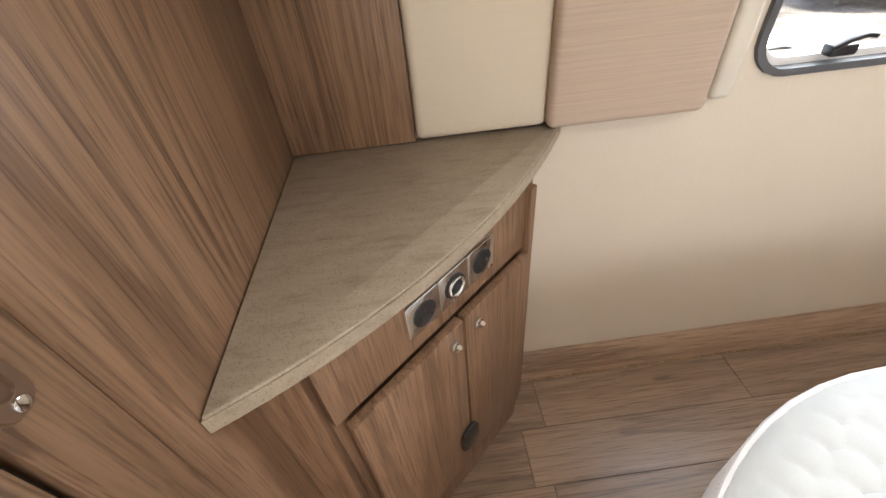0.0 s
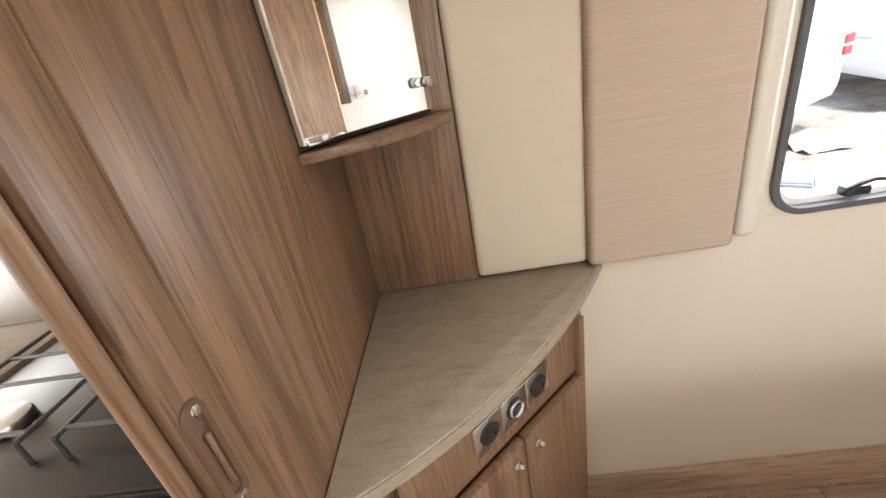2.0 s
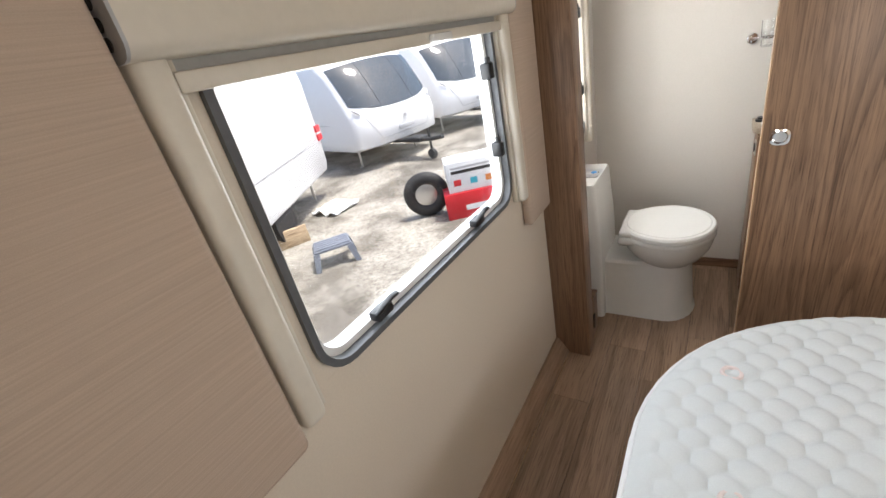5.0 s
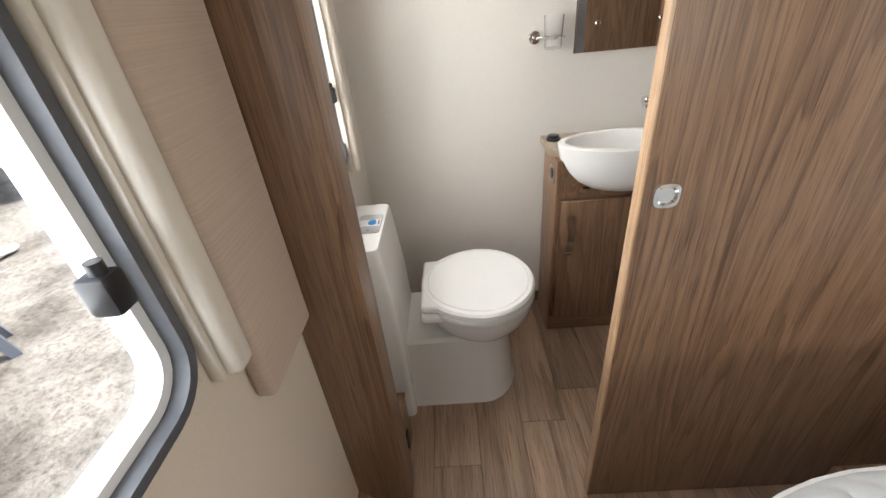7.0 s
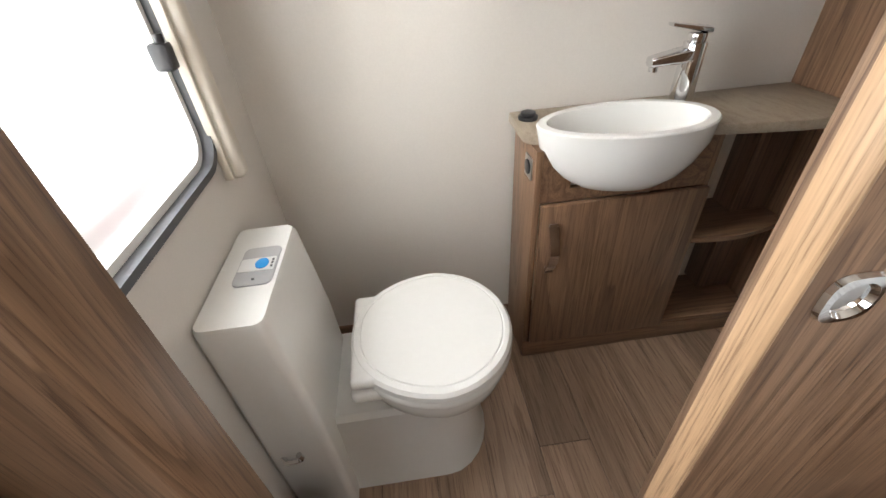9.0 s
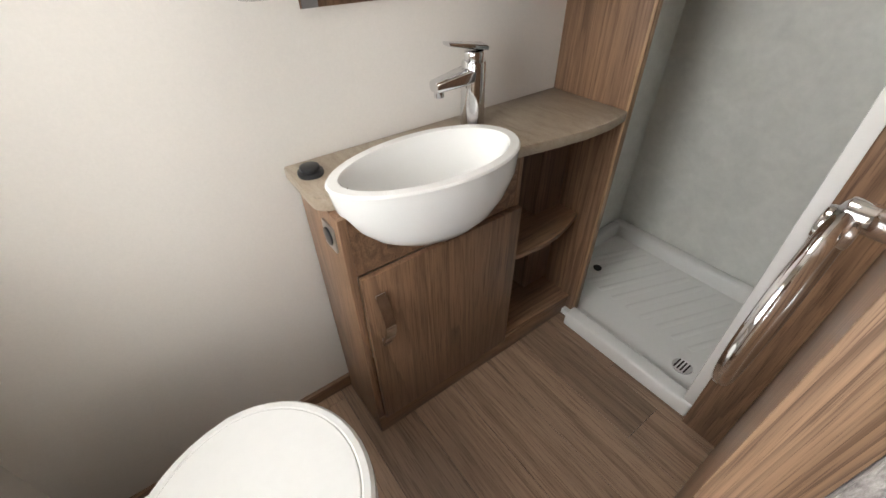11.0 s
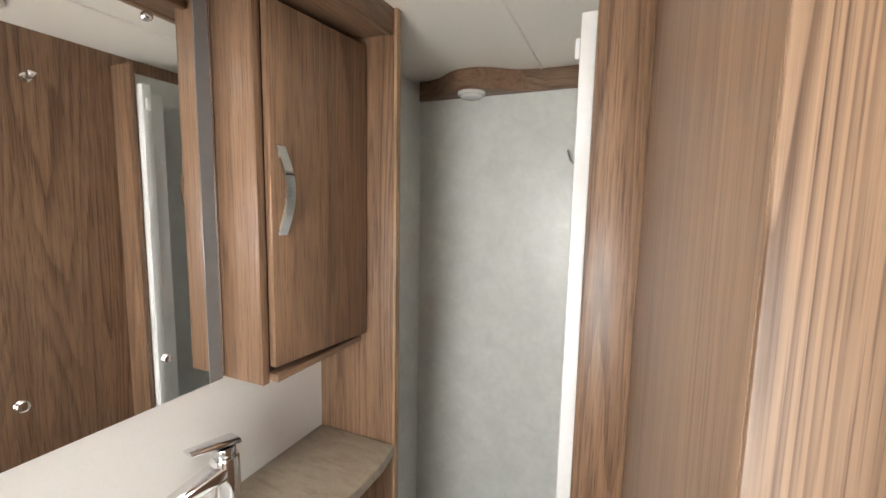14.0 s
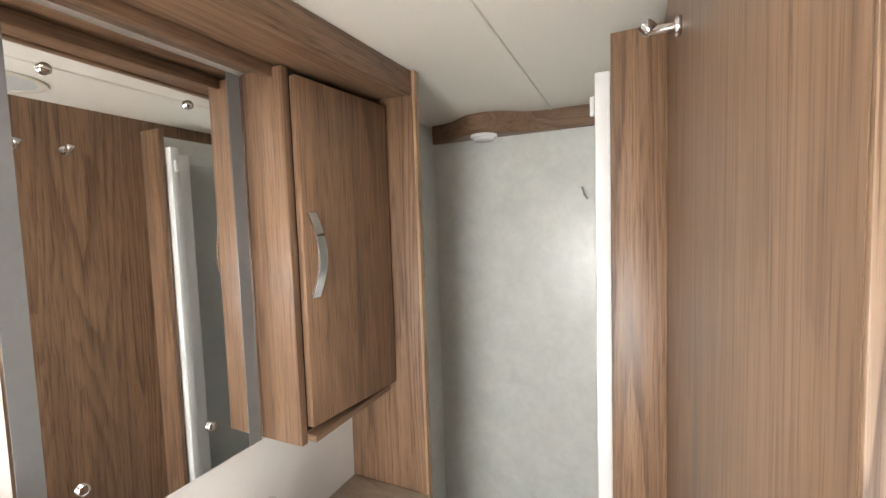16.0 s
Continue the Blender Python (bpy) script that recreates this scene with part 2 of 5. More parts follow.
def prism(pts, z0, z1, bev=0.0, bm=None, m=None, seg=2):
    """An outline in the plan raised from z0 to z1."""
    b = bmesh.new()
    low = [b.verts.new((x, y, z0)) for x, y in pts]
    f = b.faces.new(low)
    r = bmesh.ops.extrude_face_region(b, geom=[f])
    for g in r["geom"]:
        if isinstance(g, bmesh.types.BMVert):
            g.co.z = z1
    bmesh.ops.recalc_face_normals(b, faces=b.faces)
    finish(b, bev, seg)
    if m is not None:
        b.transform(m)
    return join(bm, b)


def rod(a, c, r, bm=None, n=20, r2=None, bev=0.0):
    """A round bar between two points."""
    a, c = Vector(a), Vector(c)
    b = bmesh.new()
    bmesh.ops.create_cone(b, cap_ends=True, segments=n, radius1=r, radius2=r if r2 is None else r2, depth=(c - a).length)
    finish(b, bev)
    b.transform(Matrix.Translation((a + c) / 2) @ (c - a).to_track_quat("Z", "Y").to_matrix().to_4x4())
    return join(bm, b)


def sweep(path, r, bm=None, n=12, flat=1.0, closed=False, across=None):
    """A tube along a list of points; flat squeezes it in z; across is the normal of a flat upright path."""
    b = bmesh.new()
    path = [Vector(p) for p in path]
    rings = []
    k = len(path)
    for i, p in enumerate(path):
        d = (path[(i + 1) % k] - path[i - 1]) if closed or 0 < i < k - 1 else (path[1] - path[0] if i == 0 else path[-1] - path[-2])
        d.normalize()
        up = Vector(across) if across else Vector((0, 0, 1)) if abs(d.z) < 0.9 else Vector((1, 0, 0))
        s = d.cross(up).normalized()
        u = s.cross(d)
        rings.append([b.verts.new(p + s * r * math.cos(2 * math.pi * j / n) + u * r * flat * math.sin(2 * math.pi * j / n)) for j in range(n)])
    for i in range(k if closed else k - 1):
        for j in range(n):
            b.faces.new((rings[i][j], rings[i][(j + 1) % n], rings[(i + 1) % k][(j + 1) % n], rings[(i + 1) % k][j]))
    if not closed:
        b.faces.new(rings[0][::-1]), b.faces.new(rings[-1])
    bmesh.ops.recalc_face_normals(b, faces=b.faces)
    return join(bm, b)


def loft(rings, bm=None, caps=(True, True)):
    """A skin over rings of points that all hold the same number."""
    b = bmesh.new()
    vs = [[b.verts.new(p) for p in r] for r in rings]
    k = len(vs[0])
    for i in range(len(vs) - 1):
        for j in range(k):
            b.faces.new((vs[i][j], vs[i][(j + 1) % k], vs[i + 1][(j + 1) % k], vs[i + 1][j]))
    if caps[0]:
        b.faces.new(vs[0][::-1])
    if caps[1]:
        b.faces.new(vs[-1])
    bmesh.ops.recalc_face_normals(b, faces=b.faces)
    return join(bm, b)


def round_rect(u0, u1, v0, v1, r, n=6):
    out = []
    for cu, cv, a0 in ((u1 - r, v1 - r, 0), (u0 + r, v1 - r, 90), (u0 + r, v0 + r, 180), (u1 - r, v0 + r, 270)):
        for i in range(n + 1):
            a = radians(a0 + 90 * i / n)
            out.append((cu + r * math.cos(a), cv + r * math.sin(a)))
    return out


def ring_x(x0, x1, outer, inner, bm=None):
    """A frame lying in the y-z plane between two outlines, from x0 to x1."""
    rings = [[(x0, *p) for p in outer], [(x1, *p) for p in outer], [(x1, *p) for p in inner], [(x0, *p) for p in inner], [(x0, *p) for p in outer]]
    return loft(rings, bm, (False, False))


def mesh_object(name, bm, material, smooth=True):
    me = bpy.data.meshes.new(name)
    bm.to_mesh(me)
    bm.free()
    me.materials.append(material)
    if smooth:
        me.polygons.foreach_set("use_smooth", [True] * len(me.polygons))
        me.set_sharp_from_angle(angle=radians(35))
    return new(name, me)


def part(name, bm, material, parent, label=""):
    ob = mesh_object(name, bm, material)
    ob.parent = parent
    return tagged(ob, label)


def thing(name, label, category, at=(0, 0, 0), group="", kind=""):
    ob = new(name)
    ob.empty_display_size = 0.05
    ob.location = at
    bpy.context.view_layer.update()
    return tagged(ob, label, category, group, kind)


def setting(name, bm, material, label=""):
    return tagged(mesh_object(name, bm, material), label, kind="structure")


def wall_with_holes(y0, y1, z0, z1, x0, x1, holes, bm=None):
    """A wall across x0..x1 with square openings (y0, y1, z0, z1)."""
    ys = sorted({y0, y1, *[h[0] for h in holes], *[h[1] for h in holes]})
    for a, c in zip(ys, ys[1:]):
        mid = (a + c) / 2
        cuts = sorted((h[2], h[3]) for h in holes if h[0] < mid < h[1])
        z = z0
        for lo, hi in cuts:
            bm = box(x0, x1, a, c, z, lo, 0, bm)
            z = hi
        bm = box(x0, x1, a, c, z, z1, 0, bm)
    bmesh.ops.remove_doubles(bm, verts=bm.verts, dist=1e-5)
    return bm


# ---- the shell ----
R = 3.175          # rear wall
WID = 2.15         # inner width
CEIL = 1.95
FRONT = -3.0
WIN = (1.13, 1.985, 0.878, 1.44)
BWIN = (2.40, 2.92, 0.85, 1.56)

setting("wall_side", wall_with_holes(FRONT, 2.31, 0, CEIL, -0.03, 0.0, [WIN]), wall_mat, "cream wallboard side wall with a window")
setting("wall_side_bath", wall_with_holes(2.31, R, 0, CEIL, -0.03, 0.0, [BWIN]), bath_wall, "pale washroom side wall with a window")
# The opening opposite is unseen, assumed to mirror the side window.
setting("wall_opposite", wall_with_holes(FRONT, R, 0, CEIL, WID, WID + 0.03, [(1.13, 1.985, 0.94, 1.5)]), wall_mat, "plain cream wallboard wall")
setting("wall_rear", box(-0.03, WID + 0.03, R, R + 0.03, 0, CEIL), bath_wall, "pale glossy washroom wallboard")
# Unseen front wall; its wide opening is added for the fill light.
fr = box(-0.03, 0.25, FRONT - 0.03, FRONT, 0, CEIL)
fr = box(1.95, WID + 0.03, FRONT - 0.03, FRONT, 0, CEIL, 0, fr)
fr = box(0.25, 1.95, FRONT - 0.03, FRONT, 0, 0.95, 0, fr)
fr = box(0.25, 1.95, FRONT - 0.03, FRONT, 1.65, CEIL, 0, fr)
setting("wall_front", fr, wall_mat, "plain cream front wall, unseen, with a wide opening added to let light in")
floor = setting("floor", box(-0.03, WID + 0.03, FRONT, R, -0.05, -0.004), gap_shade, "wood-effect vinyl plank floor")


def ceiling_with_holes():
    bm = None
    # second hole is for the added, unseen bedroom rooflight
    holes = [(0.55, 0.89, 2.63, 2.97), (1.13, 1.47, 0.68, 1.02)]
    ys = sorted({FRONT, R, *[h[2] for h in holes], *[h[3] for h in holes]})
    for a, c in zip(ys, ys[1:]):
        x = -0.03
        for h in sorted(h for h in holes if h[2] < (a + c) / 2 < h[3]):
            bm = box(x, h[0], a, c, CEIL, CEIL + 0.03, 0, bm)
            x = h[1]
        bm = box(x, WID + 0.03, a, c, CEIL, CEIL + 0.03, 0, bm)
    bm = rod((0.0, 2.671, CEIL), (0.55, 2.671, CEIL), 0.005, bm, 10)
    bm = rod((0.89, 2.671, CEIL), (2.105, 2.671, CEIL), 0.005, bm, 10)
    return bm


setting("ceiling", ceiling_with_holes(), ceiling_mat, "cream ceiling board with a cover strip")


def rooflight(x0, x1, y0, y1):
    t = thing("rooflight", "white framed rooflight set in the ceiling", "rooflight", ((x0 + x1) / 2, (y0 + y1) / 2, CEIL))
    bm = None
    for a in ((x0 - 0.04, x0, y0 - 0.04, y1 + 0.04), (x1, x1 + 0.04, y0 - 0.04, y1 + 0.04), (x0, x1, y0 - 0.04, y0), (x0, x1, y1, y1 + 0.04)):
        bm = box(a[0], a[1], a[2], a[3], CEIL - 0.015, CEIL + 0.09, 0.003, bm)
    bm.transform(Matrix.Translation((-(x0 + x1) / 2, -(y0 + y1) / 2, -CEIL)))
    part("frame", bm, white_gloss, t)
    bm = box(x0, x1, y0, y1, CEIL + 0.085, CEIL + 0.095)
    bm.transform(Matrix.Translation((-(x0 + x1) / 2, -(y0 + y1) / 2, -CEIL)))
    part("dome", bm, rooflight_mat, t, "glowing dome that stands in for daylight")


rooflight(0.55, 0.89, 2.63, 2.97)
# Unseen rooflight over the bed, added to go with the fill lamp.
rooflight(1.13, 1.47, 0.68, 1.02)

# skirting of the side wall, with a pale joint line at its foot
skirt = prism([(0.0, 0.0), (0.055, 0.0), (0.055, 0.012), (0.012, 0.075), (0.0, 0.075)], 0.30, 2.27, 0.002, None,
              Matrix(((1, 0, 0, 0), (0, 0, 1, 0), (0, 1, 0, 0), (0, 0, 0, 1))))
setting("baseboard", skirt, plank_mat, "wood-effect vinyl upstand along the wall")
setting("trim", box(0.0555, 0.0585, 0.30, 2.26, -0.004, 0.002), wood_edge, "pale joint strip along the floor")
setting("trim_bath", box(0.0, 1.5, R - 0.014, R, 0, 0.05, 0.003), wood_x, "walnut skirting strip in the washroom")


# ---- windows ----
def window(name, hole, label, inner, pane_material, catches):
    y0, y1, z0, z1 = hole
    t = thing(name, label, "window", (0, (y0 + y1) / 2, z0), kind="structure")
    o = Vector(t.location)
    inv = Matrix.Translation(-o)
    outer, mid, inn = (round_rect(y0 + d, y1 - d, z0 + d, z1 - d, r) for d, r in ((-0.004, 0.075), (0.010, 0.062), (0.024, 0.052)))
    bm = ring_x(-0.032, 0.010, outer, mid)
    bm.transform(inv)
    part("seal", bm, grey_rubber, t, "dark grey rubber seal")
    bm = ring_x(-0.029, -0.0005, round_rect(y0, y1, z0, z1, 0.001), round_rect(y0 + 0.001, y1 - 0.001, z0 + 0.001, z1 - 0.001, 0.070))
    bm.transform(inv)
    part("corner_infill", bm, wall_mat, t)
    bm = ring_x(-0.045, -0.012, round_rect(y0 + 0.008, y1 - 0.008, z0 + 0.008, z1 - 0.008, 0.062), inn)
    bm.transform(inv)
    part("window_frame", bm, white_gloss, t, "white acrylic edge")
    bm = loft([[(-0.032, *p) for p in round_rect(y0 + 0.02, y1 - 0.02, z0 + 0.02, z1 - 0.02, 0.055)], [(-0.036, *p) for p in round_rect(y0 + 0.02, y1 - 0.02, z0 + 0.02, z1 - 0.02, 0.055)]])
    bm.transform(inv)
    p = part("pane", bm, pane_material, t)
    p.visible_shadow = False
    for y, z, side in catches:
        if side:
            bm = box(-0.012, 0.02, y - 0.035, y - 0.005, z - 0.022, z + 0.022, 0.006)
            bm = rod((0.008, y - 0.02, z), (0.008, y - 0.02, z + 0.035), 0.008, bm)
        else:
            bm = box(-0.012, 0.016, y - 0.026, y + 0.026, z, z + 0.022, 0.006)
            bm = sweep([(0.012, y - 0.022, z + 0.018), (0.022, y - 0.01, z + 0.032), (0.026, y + 0.012, z + 0.04), (0.022, y + 0.034, z + 0.036)], 0.008, bm, 10, 0.7)
        bm.transform(inv)
        part("catch", bm, black, t, "black plastic window catch")
    return t


window("window_1", WIN, "side window with rounded corners looking onto a gravel yard", None, pane_mat,
       [(1.30, 0.90, False), (1.74, 0.90, False), (1.955, 1.06, True), (1.955, 1.28, True)])
window("window_2", BWIN, "frosted washroom window with rounded corners", None, frost_mat, [(2.895, 1.06, True), (2.895, 1.38, True)])


def blind(name, y0, y1, z0, z1, label, drop):
    t = thing(name, label, "blind", (0.0, (y0 + y1) / 2, z0))
    inv = Matrix.Translation(-Vector(t.location))

    def add(n, bm, mat, lab=""):
        bm.transform(inv)
        return part(n, bm, mat, t, lab)
    prof = round_rect(0.002, 0.062, z1 - 0.075, z1, 0.02)
    cas = loft([[(u, y0, v) for u, v in prof], [(u, y1, v) for u, v in prof]])
    add("cassette", cas, trim_cream)
    for ya, yb in ((y0, y0 + 0.045), (y1 - 0.045, y1)):
        bm = box(0.002, 0.040, ya, yb, z0, z1 - 0.06, 0.014, None, 4)
        inner = yb if ya == y0 else ya - 0.012
        bm = box(0.002, 0.020, inner, inner + 0.012, z0 + 0.006, z1 - 0.06, 0.003, bm)
        add("side_rail", bm, trim_cream)
    bm = box(0.014, 0.018, y0 + 0.045, y1 - 0.045, z1 - 0.075 - drop, z1 - 0.06)
    add("fabric", bm, blind_grey, "silver blind fabric")
    bm = box(0.008, 0.032, y0 + 0.045, y1 - 0.045, z1 - 0.092 - drop, z1 - 0.068 - drop, 0.004)
    add("pull_bar", bm, trim_cream)
    ym = (y0 + y1) / 2 + 0.12 * (y1 - y0)
    add("pull_tab", box(0.03, 0.045, ym - 0.04, ym + 0.04, z1 - 0.090 - drop, z1 - 0.074 - drop, 0.004), white_gloss)
    for yy in (y0 - 0.004, y1):
        bm = loft([[(u, yy, v) for u, v in prof], [(u, yy + 0.004, v) for u, v in prof]])
        cap = add("end_cap", bm, grey_plastic, "grey end cap")
        bm = None
        for dz in (0.018, 0.038, 0.056):
            bm = rod((0.032, yy - 0.002, z1 - dz), (0.032, yy + 0.006, z1 - dz), 0.007, bm)
        bm.transform(inv)
        # solid dark studs, coloured like the shade inside screw holes
        h = part("screw_hole", bm, gap_shade, cap)
        h.matrix_parent_inverse = Matrix.Identity(4)


blind("window_blind", 1.045, 2.05, 0.855, 1.485, "cream cassette blind with side rails, rolled up", 0.02)
blind("washroom_blind", 2.36, 2.965, 0.80, 1.62, "slim cream cassette blind, rolled up", 0.0)


# ---- outside ----
GZ = -0.6
gr = bmesh.new()
bmesh.ops.create_grid(gr, x_segments=4, y_segments=4, size=300)
gr.transform(Matrix.Translation((0, 0, GZ)))
setting("ground", gr, gravel_mat, "pale gravel yard with darker patches")


def parked_caravan(m, length, label):
    """A touring caravan; its front points along +x of its own axes, with the tow hitch."""
    t = thing("caravan", label, "caravan", m.translation)
    t.matrix_world = m
    w, h = 1.12, 2.35
    nose = [(0.06, 0.40), (0.26, 0.46), (0.36, 0.62), (0.38, 0.85), (0.33, 1.06), (0.24, 1.22), (0.10, 1.45), (-0.08, 1.72), (-0.26, 1.96), (-0.46, 2.14), (-0.80, 2.27), (-1.4, h)]
    tail = [(-length + 0.5, h), (-length + 0.16, h - 0.08), (-length + 0.04, h - 0.35), (-length, 1.2), (-length + 0.03, 0.6), (-length + 0.12, 0.44)]

    def skin(p, y, out=0.0):
        """A point of the shell, bowed back towards both sides."""
        k = abs(y) / w
        x, z = p
        if x > -1.0:
            x -= 0.30 * k ** 3 * (1 if z > 0.5 else 0.7)
        return (x + out * 0.85, y, z + out * 0.5)
    rings = []
    for y in (-w, -w + 0.03, -w + 0.10, -0.75, -0.4, 0.0, 0.4, 0.75, w - 0.10, w - 0.03, w):
        ins = 0.07 if abs(y) == w else 0.02 if abs(y) > w - 0.05 else 0.0
        ring = []
        for p in nose + tail:
            x, yy, z = skin(p, y)
            ring.append((x - ins if x > -1 else x + ins * (x < -length + 0.3), yy, z + ins * (z < 0.6) - ins * (z > 1.9)))
        rings.append(ring)
    part("body", loft(rings), van_white, t)

    def on_nose(z):
        for (xa, za), (xb, zb) in zip(nose, nose[1:]):
            if za <= z <= zb:
                u = (z - za) / (zb - za)
                return (xa + (xb - xa) * u, z)
        return nose[-1]
    for y0, y1 in ((-1.03, -0.43), (-0.42, 0.42), (0.43, 1.03)):
        bm = bmesh.new()
        rows = []
        for i in range(9):
            y = y0 + (y1 - y0) * i / 8
            lo, hi = 1.17 + 0.16 * (abs(y) / w) ** 2.2, 2.10 - 0.08 * (abs(y) / w) ** 2
            rows.append([bm.verts.new(skin(on_nose(lo + (hi - lo) * j / 7), y, 0.012)) for j in range(8)])
        for ra, rb in zip(rows, rows[1:]):
            for j in range(7):
                bm.faces.new((ra[j], rb[j], rb[j + 1], ra[j + 1]))
        bmesh.ops.recalc_face_normals(bm, faces=bm.faces)
        bmesh.ops.solidify(bm, geom=bm.faces[:], thickness=0.02)
        part("front_window", bm, dark_glass, t, "smoked front window")
    seam = [skin(on_nose(0.60), y, 0.004) for y in np.linspace(-0.62, 0.62, 9)]
    seam = [skin(on_nose(1.10), -0.86, 0.004), skin(on_nose(0.85), -0.76, 0.004)] + seam + [skin(on_nose(0.85), 0.76, 0.004), skin(on_nose(1.10), 0.86, 0.004)]
    part("locker_seam", sweep(seam, 0.007, None, 6), grey_plastic, t, "grey gas locker seam")
    for y in (-0.92, 0.92):
        a, c = skin(on_nose(1.12), y, 0.03), skin(on_nose(1.22), y * 1.12, 0.05)
        part("grab_handle", rod(a, c, 0.022, None, 10), grey_plastic, t)
    part("badge", rod((0.385, 0, 0.92), (0.40, 0, 0.92), 0.045, None, 18), grey_plastic, t)
    part("number_plate", box(0.365, 0.385, -0.2, 0.2, 0.66, 0.74, 0.005), grey_plastic, t)
    hitch = rod((0.1, 0.25, 0.42), (1.15, 0.0, 0.40), 0.035)
    hitch = rod((0.1, -0.25, 0.42), (1.15, 0.0, 0.40), 0.035, hitch)
    hitch = rod((1.05, 0, 0.40), (1.4, 0, 0.45), 0.045, hitch)
    hitch = box(0.35, 0.85, -0.16, 0.16, 0.36, 0.46, 0.02, hitch)
    part("tow_hitch", hitch, black, t)
    part("jockey_wheel", rod((1.0, -0.04, 0.10), (1.0, 0.04, 0.10), 0.1, rod((1.0, 0, 0.1), (1.0, 0, 0.62), 0.025)), rubber, t)
    for y in (-w + 0.05, w - 0.25):
        part("wheel", rod((-length * 0.55, y, 0.32), (-length * 0.55, y + 0.2, 0.32), 0.32, None, 28), rubber, t)
    for k in (-1, 1):
        q = [(-length - 0.015, k * (w - 0.22)), (-length - 0.005, k * (w + 0.03)), (-length + 0.20, k * (w + 0.03)), (-length + 0.20, k * (w - 0.05)), (-length + 0.05, k * (w - 0.22))]
        for z0, z1, mat in ((0.98, 1.09, red_paint), (1.09, 1.12, card), (1.12, 1.23, red_paint)):
            part("tail_light", prism(q, z0, z1), mat, t, "red and white tail light")
        part("waist_line", box(-length + 0.9, -0.8, k * w - 0.006, k * w + 0.006, 0.98, 1.0), grey_plastic, t)
    for x in (-0.5, -length + 0.4):
        for y in (-0.8, 0.8):
            part("corner_steady", rod((x, y, 0.0), (x, y, 0.45), 0.025), steel, t)
    return t


parked_caravan(pose(-5.3, 8.0, GZ, 0, 0, -14), 5.2, "white touring caravan parked nose-on, with dark front windows")
parked_caravan(pose(-4.9, 10.9, GZ, 0, 0, -20), 5.2, "white touring caravan parked behind another")
parked_caravan(pose(-3.83, 1.03, GZ, 0, 0, -60), 5.0, "white touring caravan seen from its rear corner")


def step_stool():
    t = thing("step_stool", "grey plastic step stool on the gravel", "stool", (-3.1, 3.62, GZ))
    bm = None
    for i in range(5):
        bm = box(-0.2, 0.2, -0.145 + i * 0.06, -0.10 + i * 0.06, 0.235, 0.255, 0.006, bm)
    part("tread", bm, grey_blue, t)
    part("rim", box(-0.215, 0.215, -0.165, 0.165, 0.205, 0.238, 0.012), grey_blue, t)
    for sx in (-1, 1):
        for sy in (-1, 1):
            a, c = Vector((sx * 0.19, sy * 0.14, 0.21)), Vector((sx * 0.235, sy * 0.175, 0.0))
            part("leg", loft([[(p.x + u, p.y + v, p.z) for u, v in ((-k, -k), (k, -k), (k, k), (-k, k))] for p, k in ((a, 0.035), (c, 0.03))]), grey_blue, t)
    t.rotation_euler = (0, 0, radians(52))


grey_blue = plain("slate_grey_plastic", (0.16, 0.18, 0.22), 0.4)
step_stool()


def spare_wheel():
    t = thing("spare_wheel", "upright spare wheel with a grey rim on the gravel", "wheel", (-2.62, 4.98, GZ))
    m = pose(0, 0, 0.30, 0, 0, 35)
    bm = sweep([(0.22 * math.cos(a), 0, 0.22 * math.sin(a)) for a in np.linspace(0, 2 * math.pi, 33)[:-1]], 0.085, None, 12, 1.0, True, (0, 1, 0))
    bm.transform(m)
    part("tyre", bm, rubber, t)
    bm = rod((0, -0.04, 0), (0, 0.02, 0), 0.155, None, 28, None, 0.01)
    for i in range(5):
        a = 2 * math.pi * i / 5
        bm = rod((0.05 * math.cos(a), -0.05, 0.05 * math.sin(a)), (0.05 * math.cos(a), 0.03, 0.05 * math.sin(a)), 0.012, bm, 8)
    bm.transform(m)
    part("rim", bm, steel, t)


spare_wheel()


def carton(name, label, at, dims, turn, material, bars):
    t = thing(name, label, "box", at)
    t.rotation_euler = (0, 0, radians(turn))
    w, d, h = dims
    part("carton", box(-w / 2, w / 2, -d / 2, d / 2, 0, h, 0.008), material, t)
    part("lid_seam", box(-w / 2, w / 2, -0.006, 0.006, h, h + 0.003), grey_plastic, t)
    for x0, x1, z0, z1, mat in bars:
        part("printed_mark", box(x0 * w, x1 * w, -d / 2 - 0.003, -d / 2, z0 * h, z1 * h), mat, t)
    return t


orange = plain("orange_print", (0.75, 0.25, 0.06), 0.5)
teal = plain("teal_print", (0.05, 0.40, 0.50), 0.5)
carton("red_carton", "red printed cardboard box on the gravel", (-2.0, 5.2, GZ), (0.82, 0.40, 0.34), 36, red_paint,
       [(-0.2, 0.25, 0.3, 0.5, card)])
carton("white_carton", "white printed cardboard box stacked on a red one", (-1.98, 5.23, GZ + 0.343), (0.74, 0.38, 0.38), 36, card,
       [(-0.42, 0.35, 0.78, 0.84, grey_plastic), (-0.42, 0.25, 0.62, 0.72, black), (-0.40, -0.28, 0.22, 0.42, red_paint), (-0.12, 0.0, 0.22, 0.42, teal), (0.14, 0.26, 0.22, 0.42, orange)])
t = thing("timber_board", "pale timber board standing on edge on the gravel", "board", (-4.3, 3.55, GZ))
part("plank", box(-0.55, 0.55, -0.025, 0.025, 0, 0.24, 0.006), pine, t)
t.rotation_euler = (0, 0, radians(62))
t = thing("paper_sack", "crumpled white paper sack on the gravel", "sack", (-4.55, 5.05, GZ))
bm = bmesh.new()
bmesh.ops.create_grid(bm, x_segments=10, y_segments=8, size=0.28)
